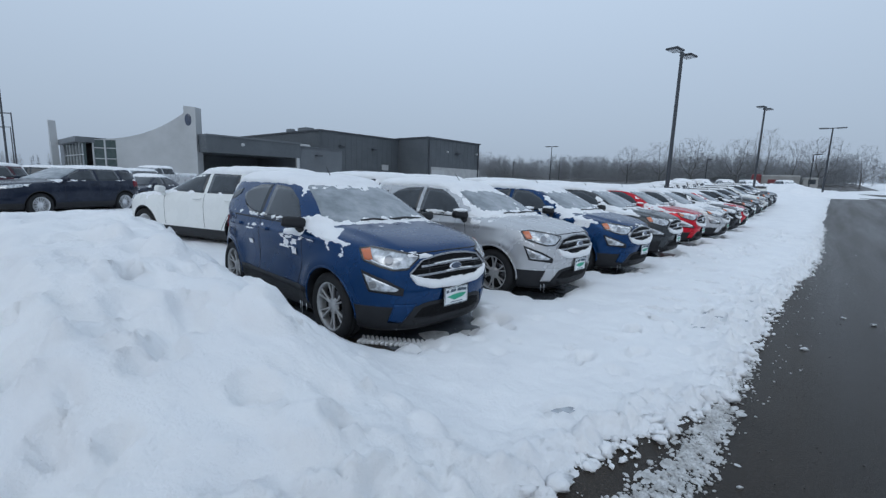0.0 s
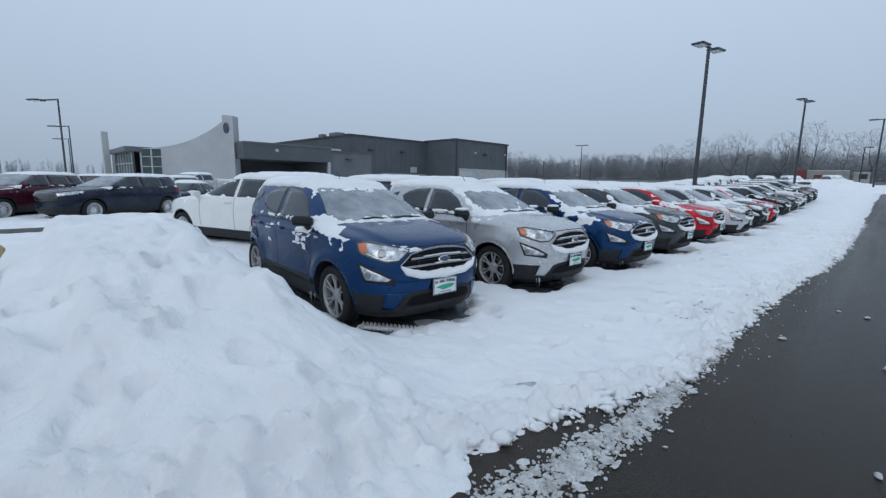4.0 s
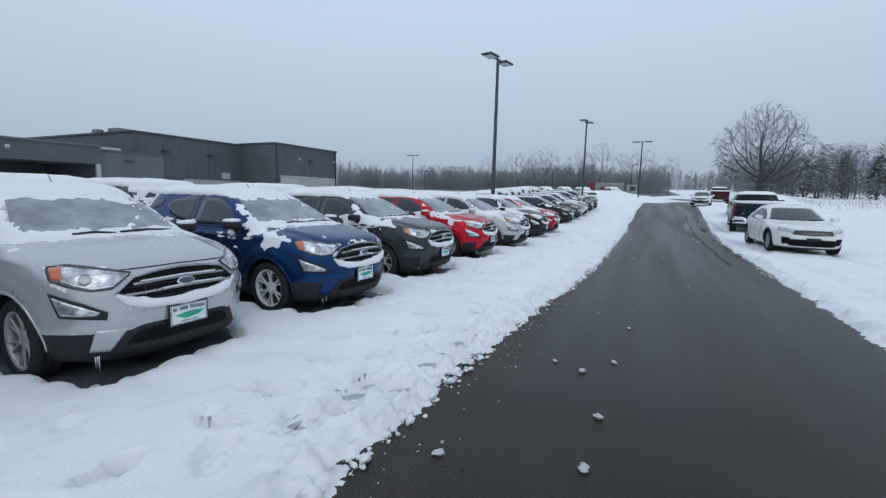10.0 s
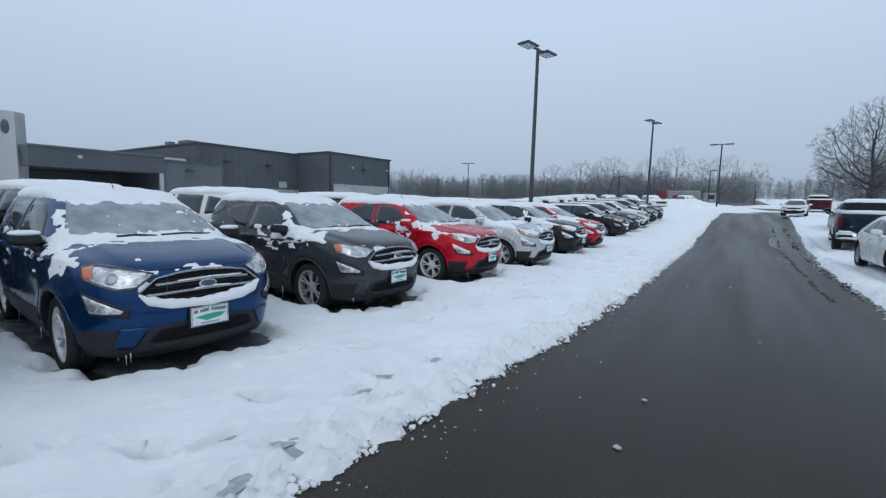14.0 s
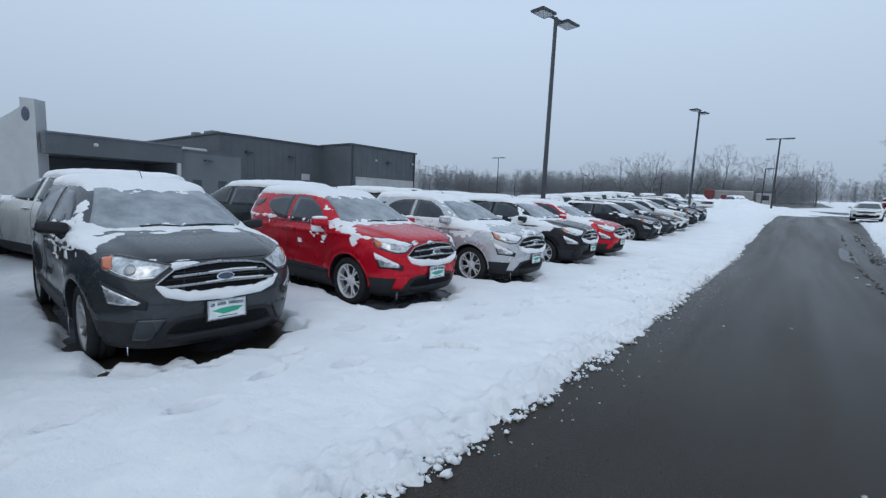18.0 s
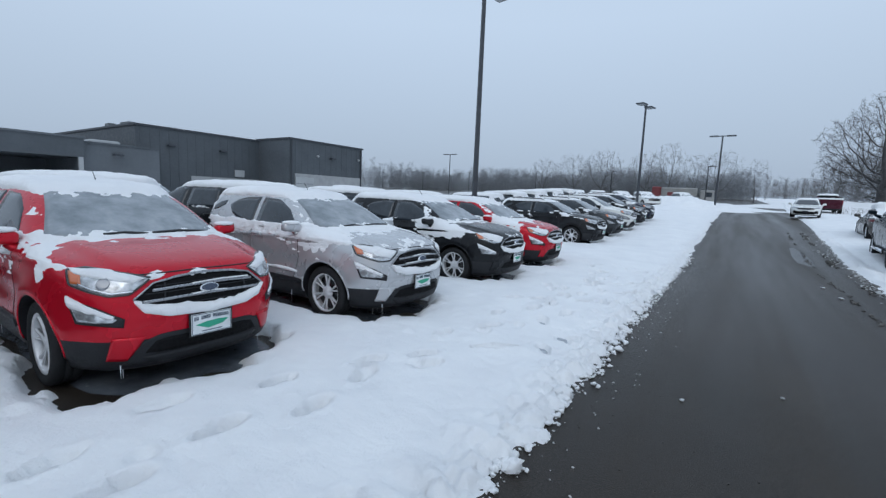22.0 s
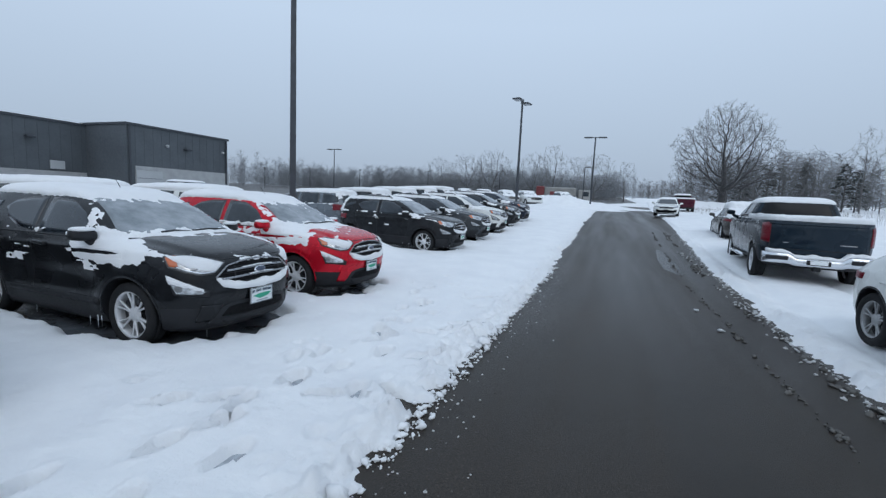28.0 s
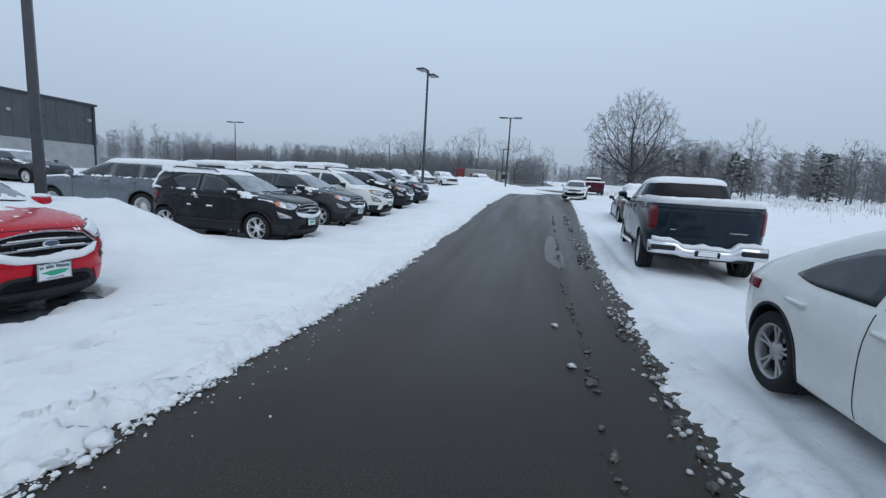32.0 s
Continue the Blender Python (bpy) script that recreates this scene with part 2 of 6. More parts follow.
M["oak_bark"] = simple("oak_bark", (0.055, 0.054, 0.056), 0.9, scale=3, bump=0.01)
M["oak_twig"] = simple("oak_twigs", (0.095, 0.094, 0.098), 0.9, scale=0.3, var=0.25)
# Greyer than wet snow alone: the prints' shade is in this colour.
M["shaded_wet_snow"] = simple("shaded_trodden_snow", (0.36, 0.385, 0.42), 0.45, scale=18, var=0.3, bump=0.004)
M["yellow"] = simple("faded_yellow_paint", (0.42, 0.33, 0.13), 0.7, scale=8, var=0.3)


# ---- building helpers ----
def smooth(a, b, x):
    t = np.clip((x - a) / (b - a), 0, 1)
    return t * t * (3 - 2 * t)


def lattice(ix, iy, iz, seed):
    n = (ix * 374761393 + iy * 668265263 + iz * 974634641 + seed * 144269) & 0xFFFFFFFF
    n = ((n ^ (n >> 13)) * 1274126177) & 0xFFFFFFFF
    return ((n ^ (n >> 16)) & 0xFFFF) / 65535.0


def vnoise(x, y, z=0.0, seed=0):
    x, y, z = np.broadcast_arrays(np.asarray(x, float), np.asarray(y, float), np.asarray(z, float))
    ix, iy, iz = (np.floor(v).astype(np.int64) for v in (x, y, z))
    fx, fy, fz = x - ix, y - iy, z - iz
    fx, fy, fz = (f * f * (3 - 2 * f) for f in (fx, fy, fz))
    total = 0
    for dx in (0, 1):
        for dy in (0, 1):
            for dz in (0, 1):
                wgt = (fx if dx else 1 - fx) * (fy if dy else 1 - fy) * (fz if dz else 1 - fz)
                total = total + wgt * lattice(ix + dx, iy + dy, iz + dz, seed)
    return total


def fbm(x, y, z=0.0, octaves=3, seed=0):
    total, amp, norm = 0, 1.0, 0.0
    for k in range(octaves):
        f = 2.03 ** k
        total = total + amp * vnoise(np.asarray(x) * f, np.asarray(y) * f, np.asarray(z) * f, seed + 17 * k)
        norm += amp
        amp *= 0.5
    return total / norm * 2 - 1


def mesh_of(name, verts, faces, shade=True):
    me = bpy.data.meshes.new(name)
    me.from_pydata([tuple(v) for v in verts], [], [tuple(f) for f in faces])
    if shade:
        me.polygons.foreach_set("use_smooth", [True] * len(me.polygons))
    me.update()
    return me


def part(name, data, mat, parent=None, label="", m=None, shade=False):
    """One mesh object, from a bmesh or a mesh, under its thing."""
    if isinstance(data, bmesh.types.BMesh):
        me = bpy.data.meshes.new(name)
        data.to_mesh(me)
        data.free()
        if shade:
            me.polygons.foreach_set("use_smooth", [True] * len(me.polygons))
    else:
        me = data
    if mat is not None and not me.materials:
        me.materials.append(mat)
    ob = new(name, me)
    if parent is not None:
        ob.parent = parent
    if m is not None:
        ob.matrix_basis = m
    if label:
        ob["label"] = label
    return ob


def thing(name, label, category, m=None, group=""):
    ob = new(name)
    ob.empty_display_size = 0.3
    if m is not None:
        ob.matrix_basis = m
    return tagged(ob, label, category, group)


def box(bm, x0, x1, y0, y1, z0, z1, bevel=0.0):
    """Adds a box, bevelled if asked, to a bmesh."""
    r = bmesh.ops.create_cube(bm, size=1.0, matrix=Matrix.Translation(((x0 + x1) / 2, (y0 + y1) / 2, (z0 + z1) / 2)) @ Matrix.Diagonal((x1 - x0, y1 - y0, z1 - z0, 1)))
    if bevel:
        edges = list({e for v in r["verts"] for e in v.link_edges})
        bmesh.ops.bevel(bm, geom=edges, offset=bevel, segments=2, affect='EDGES', profile=0.5)
    return bm


def block(x0, x1, y0, y1, z0, z1, bevel=0.0):
    return box(bmesh.new(), x0, x1, y0, y1, z0, z1, bevel)


def tube(points, radii, sides=8, cap=True):
    """A tapered tube through points, as verts and faces."""
    verts, faces = [], []
    pts = [Vector(p) for p in points]
    for i, (p, r) in enumerate(zip(pts, radii)):
        d = (pts[min(i + 1, len(pts) - 1)] - pts[max(i - 1, 0)]).normalized()
        side = d.cross(Vector((0, 0, 1)) if abs(d.z) < 0.9 else Vector((1, 0, 0))).normalized()
        up = side.cross(d)
        for k in range(sides):
            a = 2 * math.pi * k / sides
            verts.append(p + float(r) * (math.cos(a) * side + math.sin(a) * up))
    for i in range(len(pts) - 1):
        for k in range(sides):
            a, b = i * sides + k, i * sides + (k + 1) % sides
            faces.append((a, b, b + sides, a + sides))
    if cap:
        faces.append(tuple(range(sides))[::-1])
        faces.append(tuple(range((len(pts) - 1) * sides, len(pts) * sides)))
    return verts, faces


def lathe(profile, n=32, axis="y"):
    """Turns (radius, offset) pairs round the y axis."""
    verts, faces = [], []
    for r, o in profile:
        for k in range(n):
            a = 2 * math.pi * k / n
            verts.append((r * math.cos(a), o, r * math.sin(a)) if axis == "y" else (r * math.cos(a), r * math.sin(a), o))
    for i in range(len(profile) - 1):
        for k in range(n):
            a, b = i * n + k, i * n + (k + 1) % n
            faces.append((a, a + n, b + n, b))
    return verts, faces


# ---- vehicles ----
def pchip(y, s):
    """A shape-keeping cubic through values at 0, 1, 2, ..."""
    y = np.asarray(y, float)
    d = np.diff(y)
    g = np.zeros_like(y)
    g[0], g[-1] = d[0], d[-1]
    same = d[1:] * d[:-1] > 0
    g[1:-1] = np.where(same, 2 * d[1:] * d[:-1] / np.where(same, d[1:] + d[:-1], 1), 0)
    i = np.clip(np.floor(s).astype(int), 0, len(y) - 2)
    t = s - i
    return (2 * t**3 - 3 * t**2 + 1) * y[i] + (t**3 - 2 * t**2 + t) * g[i] + (3 * t**2 - 2 * t**3) * y[i + 1] + (t**3 - t**2) * g[i + 1]


def shell(knots, per, fine=1.0, first=0.0, p=6.0, q=3.0, sculpt=None):
    """The skin of a vehicle: plan outlines stacked from sill to roof. Rows of points, each round from the front's middle."""
    kn = np.array(knots, float)
    s = np.linspace(first, len(kn) - 1, int((len(kn) - 1 - first) * per) + 1)
    if kn.shape[1] == 4:
        kn = np.concatenate([kn, np.tile([p, q], (len(kn), 1))], 1)
    z, xf, xr, w, ps, qs = (pchip(kn[:, k], s) for k in range(6))
    counts = [int(c * fine) for c in (12, 18, 18, 12, 12, 18, 18, 12)]
    rows = []
    for zi, f, r, wi, p, q in zip(z, xf, xr, w, ps, qs):
        mid, a = (f + r) / 2, (f - r) / 2
        row = []
        for k, c in enumerate(counts):
            th = np.linspace(k * math.pi / 4, (k + 1) * math.pi / 4, 60)
            cx, cy = np.cos(th), np.sin(th)
            x = mid + a * np.sign(cx) * np.abs(cx) ** (2 / p)
            y = wi * np.sign(cy) * np.abs(cy) ** (2 / q)
            arc = np.concatenate(([0], np.cumsum(np.hypot(np.diff(x), np.diff(y)))))
            at = np.linspace(0, arc[-1], c, endpoint=False)
            row.append(np.stack([np.interp(at, arc, x), np.interp(at, arc, y), np.full(c, zi)], -1))
        rows.append(np.concatenate(row))
    return np.array(rows) if sculpt is None else sculpt(np.array(rows))


def grid_faces(nr, nc):
    i = np.arange(nr - 1)[:, None] * nc
    k = np.arange(nc)[None, :]
    k2 = (k + 1) % nc
    return np.stack([i + k, i + k2, i + nc + k2, i + nc + k], -1).reshape(-1, 4)


def skin_mesh(spec, per=4):
    """Closed body mesh with wheel wells cut into it; slot 0 is paint, slot 1 black plastic."""
    rows = shell(spec["knots"], per * spec.get("dense", 1), spec.get("dense", 1), p=spec.get("p", 6.0), q=spec.get("q", 3.0), sculpt=spec.get("sculpt"))
    nr, nc, _ = rows.shape
    verts = rows.reshape(-1, 3).tolist()
    faces = grid_faces(nr, nc).tolist()
    verts.append((rows[0, :, 0].mean(), 0, rows[0, 0, 2]))
    verts.append((rows[-1, :, 0].mean(), 0, rows[-1, 0, 2] + 0.004))
    b, t = len(verts) - 2, len(verts) - 1
    faces += [(b, (k + 1) % nc, k) for k in range(nc)]
    faces += [(t, (nr - 1) * nc + k, (nr - 1) * nc + (k + 1) % nc) for k in range(nc)]
    me = mesh_of("skin", verts, faces)
    me.materials.append(M["silver"])
    me.materials.append(M["black"])
    for f in me.polygons:
        f.material_index = 1 if f.center.z < spec["clad"] else 0
    ob = new("skin", me)
    cutters = []
    for ax in spec["axles"]:
        for side in (1, -1):
            bm = bmesh.new()
            r = spec["wheel"] + 0.045
            bmesh.ops.create_cone(bm, cap_ends=True, segments=40, radius1=r, radius2=r, depth=0.8,
                                  matrix=pose(ax, side * (spec["half"] - 0.29 + 0.4), spec["wheel"] + 0.01, 90, 0, 0))
            cme = bpy.data.meshes.new("well")
            bm.to_mesh(cme)
            bm.free()
            cme.materials.append(M["black"])
            cme.materials.append(M["black"])
            for f in cme.polygons:
                f.material_index = 1
            c = new("well", cme)
            cutters.append(c)
            mod = ob.modifiers.new("well", 'BOOLEAN')
            mod.operation, mod.object, mod.solver = 'DIFFERENCE', c, 'EXACT'
    dg = bpy.context.evaluated_depsgraph_get()
    out = bpy.data.meshes.new_from_object(ob.evaluated_get(dg))
    for c in cutters + [ob]:
        bpy.data.objects.remove(c)
    out.polygons.foreach_set("use_smooth", [True] * len(out.polygons))
    out.set_sharp_from_angle(angle=radians(38))
    return out, BVHTree.FromPolygons([Vector(v) for v in verts], faces)


def line(pts, n):
    """n points evenly along a polyline."""
    p = np.array(pts, float)
    arc = np.concatenate(([0], np.cumsum(np.hypot(*np.diff(p, axis=0).T))))
    at = np.linspace(0, arc[-1], n)
    return np.stack([np.interp(at, arc, p[:, 0]), np.interp(at, arc, p[:, 1])], -1)


def patch(bvh, turn, top, bottom, nu, nv, off, mirror=False, wavy=None):
    """A shallow piece lying on the skin, seen from the heading turn (0: front, 90: left side, 180: back): coordinates are
    (metres to the left along the picture plane, height). off: how far it stands proud."""
    a = radians(turn)
    d, r = Vector((math.cos(a), math.sin(a), 0)), Vector((-math.sin(a), math.cos(a), 0))
    t, b = line(top, nu), line(bottom, nu)
    verts, faces, base = [], [], []
    for j in range(nv):
        f = j / (nv - 1)
        for i in range(nu):
            u, z = t[i] * (1 - f) + b[i] * f
            o = r * u + Vector((0, 0, z)) + d * 6
            hit, nor, _, _ = bvh.ray_cast(o, -d)
            if hit is None:
                hit, nor, _, _ = bvh.find_nearest(o - d * 4)
            lift = off if wavy is None else off * wavy(i / (nu - 1), f)
            verts.append(hit + nor * lift)
            base.append(hit - nor * 0.004)
    for j in range(nv - 1):
        for i in range(nu - 1):
            k = j * nu + i
            faces.append((k, k + nu, k + nu + 1, k + 1))
    rim = [i for i in range(nu)] + [j * nu + nu - 1 for j in range(1, nv)] + [(nv - 1) * nu + i for i in range(nu - 2, -1, -1)] + [j * nu for j in range(nv - 2, 0, -1)]
    n0 = len(verts)
    verts += [base[k] for k in rim]
    for k in range(len(rim)):
        k2 = (k + 1) % len(rim)
        faces.append((rim[k], rim[k2], n0 + k2, n0 + k))
    if mirror:
        verts = [Vector((v.x, -v.y, v.z)) for v in verts]
        faces = [f[::-1] for f in faces]
    return mesh_of("patch", verts, faces)


def strip(bvh, turn, pts, width, off, mirror=False, n=24):
    """A narrow strip along a polyline on the skin."""
    p = line(pts, n)
    d = np.gradient(p, axis=0)
    nrm = np.stack([-d[:, 1], d[:, 0]], -1) / np.hypot(d[:, 0], d[:, 1])[:, None] * width / 2
    return patch(bvh, turn, (p + nrm).tolist(), (p - nrm).tolist(), n, 2, off, mirror)


def blob(sx, sy, sz, n=2.6, nu=20, nv=12):
    """A rounded block (superellipsoid) as verts and faces."""
    verts, faces = [], []
    for j in range(nv + 1):
        ph = -math.pi / 2 + math.pi * j / nv
        for i in range(nu):
            th = 2 * math.pi * i / nu
            c = [math.cos(ph) * math.cos(th), math.cos(ph) * math.sin(th), math.sin(ph)]
            k = sum(abs(v) ** n for v in c) ** (-1 / n)
            verts.append((sx * c[0] * k, sy * c[1] * k, sz * c[2] * k))
    for j in range(nv):
        for i in range(nu):
            a, b = j * nu + i, j * nu + (i + 1) % nu
            faces.append((a, b, b + nu, a + nu))
    return verts, faces


def moved(vf, m):
    return [m @ Vector(v) for v in vf[0]], vf[1]


def joined(*vfs):
    verts, faces = [], []
    for v, f in vfs:
        n = len(verts)
        verts += list(v)
        faces += [tuple(i + n for i in g) for g in f]
    return verts, faces


TYRES, RIMS = {}, {}


def wheel_meshes(radius, width, spokes):
    key = (radius, width, spokes)
    if key in RIMS:
        return TYRES[key], RIMS[key]
    R, h, ri = radius, width / 2, radius * (0.71 if radius == .335 else 0.68)
    prof = [(ri, h * 0.80), (ri + 0.02, h * 0.96), (R * 0.86, h), (R * 0.955, h * 0.92), (R, h * 0.72), (R, h * 0.3), (R * 0.988, h * 0.28), (R * 0.988, h * 0.2), (R, h * 0.18),
            (R, -h * 0.18), (R * 0.988, -h * 0.2), (R * 0.988, -h * 0.28), (R, -h * 0.3), (R, -h * 0.72), (R * 0.955, -h * 0.92), (R * 0.86, -h), (ri, -h * 0.8)]
    TYRES[key] = mesh_of("tyre", *lathe(prof, 40))
    bits = [lathe([(ri, -h * 0.6), (ri - 0.012, h * 0.2), (ri - 0.014, h * 0.72), (ri + 0.004, h * 0.84), (ri + 0.006, h * 0.78)], 40),
            lathe([(0.001, h * 0.62), (0.032, h * 0.62), (0.045, h * 0.55), (0.075, h * 0.5), (0.085, h * 0.3)], 24)]
    for k in range(spokes):
        a = 2 * math.pi * k / spokes
        for lean in (-0.13, 0.13):
            tube_v = []
            for rr, wd, dp in ((0.05, 0.019, 0.52), (ri * 0.55, 0.0135, 0.56), (ri - 0.008, 0.018, 0.68)):
                aa = a + lean * (0.35 + rr / ri)
                c, s = math.cos(aa), math.sin(aa)
                for sw, dy in ((-1, 0), (1, 0), (1, -0.2), (-1, -0.2)):
                    tube_v.append((rr * c - sw * wd * 0.6 * s, h * (dp + dy), rr * s + sw * wd * 0.6 * c))
            f = []
            for seg in (0, 4):
                for e in range(4):
                    f.append((seg + e, seg + (e + 1) % 4, seg + 4 + (e + 1) % 4, seg + 4 + e))
            bits.append((tube_v, f))
    RIMS[key] = mesh_of("rim", *joined(*bits))
    return TYRES[key], RIMS[key]


def add_wheels(car, spec, rim_mat):
    for ax in spec["axles"]:
        for side in (1, -1):
            wme, rme = wheel_meshes(spec["wheel"], spec.get("tread", 0.21), spec.get("spokes", 6))
            m = pose(ax, side * (spec["half"] - 0.125), spec["wheel"], 0, random.uniform(0, 360), 0 if side > 0 else 180)
            hub = part("wheel", mesh_of("wheel", *lathe([(0.001, 0.0), (spec["wheel"] * 0.64, 0.0), (spec["wheel"] * 0.64, -0.04)], 28)), M["gloss_black"], car, "", m)
            part("tyre", wme, M["rubber"], hub)
            r = part("rim", rme, None, hub, "six-spoke alloy rim")
            if not rme.materials:
                rme.materials.append(rim_mat)
            r.material_slots[0].link = 'OBJECT'
            r.material_slots[0].material = rim_mat


def snow_cover(spec, seed, hood, screen, roof=0.075, fender=0.0, back=None, belt=0.0):
    """Snow lying on a vehicle's skin, thick on the roof, patchy where it has melted or blown off."""
    rows = shell(spec["knots"], 9, 1.9, spec.get("snow_from", 6), spec.get("p", 6.0), spec.get("q", 3.0), spec.get("sculpt"))
    nr, nc, _ = rows.shape
    x, y, z = rows[..., 0], rows[..., 1], rows[..., 2]
    du = np.roll(rows, -1, 1) - np.roll(rows, 1, 1)
    dv = np.gradient(rows, axis=0)
    nor = np.cross(du, dv)
    nor /= np.linalg.norm(nor, axis=-1, keepdims=True) + 1e-9
    nor[nor[..., 2] < 0] *= -1
    up = nor[..., 2]
    zr, zc, xc, xroof = spec["roof_z"], spec["cowl_z"], spec["cowl_x"], spec["roof_x"]
    big = fbm(x * 2.3 + 7 * seed, y * 2.3, z * 2.3, 3, seed)
    fine = fbm(x * 9, y * 9 + 3 * seed, z * 9, 3, seed + 5)
    grain = fbm(x * 19, y * 19 + 5 * seed, z * 13, 3, seed + 8)
    isroof = smooth(zr - 0.075, zr - 0.01, z)
    front = smooth(0.15, 0.35, nor[..., 0])
    ishood = smooth(0.75, 0.9, up) * (z < zc + 0.02) * (x > xc - 0.15)
    half = np.abs(y) / np.maximum(np.abs(y).max(axis=1, keepdims=True), 0.2)
    isscreen = front * (z > zc) * (1 - isroof)
    isback = smooth(0.15, 0.35, -nor[..., 0]) * (z > zc) * (1 - isroof)
    side = 1 - np.clip(isroof + ishood + isscreen + isback, 0, 1)
    mask = isroof * 1.3
    mask += ishood * (hood + 0.62 * smooth(xc + 0.30, xc - 0.05, x) + (0.2 + fender) * smooth(0.72, 0.95, half))
    mask += isscreen * (screen + 0.45 * smooth(0.78, 0.99, half) + 0.75 * smooth(zc + 0.11, zc + 0.01, z) + 0.65 * smooth(zr - 0.16, zr - 0.05, z))
    mask += isback * ((spec.get("back_snow", 0.1) if back is None else back) + 0.4 * smooth(zr - 0.2, zr - 0.08, z))
    mask += side * (-0.50 - 0.30 * smooth(zc + 0.03, zc + 0.08, z) + 0.45 * smooth(0.05, 0.0, np.abs(z - zc - 0.02)) + 0.4 * smooth(0.3, 0.7, up) * (z < zc + 0.04) + 0.75 * smooth(zr - 0.09, zr - 0.06, z) + (0.25 + 1.1 * fender) * smooth(xc - 0.95, xc - 0.6, x) * smooth(xc + 0.5, xc + 0.2, x) * smooth(zc - 0.32, zc - 0.2, z))
    bed = smooth(0.75, 0.92, up) * (np.abs(z - zc) < 0.06) * (x < -1.0) * spec.get("bed", 0)
    side = side * (1 - bed)
    mask += bed * 1.3
    mask += side * belt * (1.1 * smooth(0.15, 0.02, np.abs(z - zc + 0.05)) * smooth(xc - 0.3, xc - 0.7, x) + 0.5 * smooth(-1.2, -1.6, x) * (z > zc - 0.12))
    mask += (0.62 * big + 0.55 * fine) * (1 - 0.85 * isroof) * (1 - 0.4 * isscreen) + 0.42 * grain * (1 - isroof) * (1 - 0.6 * ishood)
    mask -= 2.0 * (z < zc - 0.34)
    thick = isroof * roof + ishood * 0.015 + isscreen * 0.010 + isback * 0.018 + side * (0.011 + 0.012 * belt) + bed * 0.12
    lift = np.where(mask > 0, thick * smooth(0, 0.55, mask) * (1 + 0.25 * big + 0.32 * fine), 0.05 * np.clip(mask, -0.2, 0)) - 0.001
    dirn = nor * (1 - 0.5 * isroof[..., None]) + np.array([0, 0, 1.0]) * 0.5 * isroof[..., None]
    pts = rows + dirn * lift[..., None]
    faces = grid_faces(nr, nc)
    keep = mask.reshape(-1)[faces].max(axis=1) > -0.05
    faces = faces[keep]
    verts = pts.reshape(-1, 3)
    used = np.unique(faces)
    remap = np.full(len(verts), -1)
    remap[used] = np.arange(len(used))
    verts, faces = verts[used].tolist(), remap[faces].tolist()
    last = remap[(nr - 1) * nc + np.arange(nc)]
    verts.append((rows[-1, :, 0].mean(), 0, rows[-1, 0, 2] + roof))
    faces += [(len(verts) - 1, int(last[k]), int(last[(k + 1) % nc])) for k in range(nc)]
    return mesh_of("snow_cover", verts, faces)


def crossover_creases(rows):
    """Raised bonnet middle, flared wheel arches, hollowed doors and a shoulder line."""
    x, y, z = rows[..., 0], rows[..., 1], rows[..., 2]
    a = np.abs(y)
    up = smooth(.90, .97, z) * smooth(1.13, 1.06, z) * smooth(.95, 1.15, x)
    rows[..., 2] += up * (.016 * smooth(.56 + .10 * (1.9 - x), .49 + .10 * (1.9 - x), a) - .006 * np.exp(-((a - .60 - .10 * (1.9 - x)) / .05) ** 2))
    flank = smooth(.55, .75, a) * (z < 1.1)
    out = -.022 * np.exp(-((z - .66) / .13) ** 2) * smooth(1.0, .6, np.abs(x + .05)) + .012 * np.exp(-((z - .965 - .02 * x) / .035) ** 2)
    for ax in (1.215, -1.30):
        r = np.hypot(x - ax, z - .345)
        out = out + .020 * np.exp(-((r - .43) / .075) ** 2) * (z > .3)
    rows[..., 1] += np.sign(y) * flank * out
    nose = smooth(1.75, 1.95, x) * smooth(.58, .50, a)
    rows[..., 0] += nose * (.016 * np.exp(-((z - .90) / .04) ** 2) + .010 * np.exp(-((z - .60) / .05) ** 2))
    return rows


# z, front, rear, half width, squareness of the ends and of the sides
CROSSOVER = dict(
    knots=[(.17, 1.88, -1.78, .75, 6, 3), (.23, 2.01, -1.88, .83, 6, 3), (.42, 2.07, -1.97, .868, 6, 3), (.56, 2.095, -2.0, .880, 6, 3), (.72, 2.08, -2.0, .883, 6, 3), (.86, 2.035, -1.99, .877, 6, 3),
           (.94, 1.955, -1.98, .868, 6, 3), (1.01, 1.72, -1.97, .855, 6, 3.1), (1.06, 1.40, -1.955, .84, 6.2, 3.4), (1.095, 1.12, -1.94, .825, 6.5, 3.8), (1.18, .92, -1.91, .79, 7, 4.4), (1.32, .64, -1.85, .73, 7, 4.4),
           (1.45, .34, -1.77, .665, 7, 4), (1.535, .10, -1.69, .60, 6.5, 3.6), (1.575, -.14, -1.58, .52, 6, 3.2), (1.60, -.5, -1.38, .39, 6, 3), (1.612, -.8, -1.1, .18, 6, 3)],
    sculpt=crossover_creases, dense=1.7, clad=.445, axles=(1.215, -1.30), wheel=.335, half=.878, roof_z=1.55, cowl_z=1.10, cowl_x=1.12, roof_x=.1, snow_from=4, spokes=6)
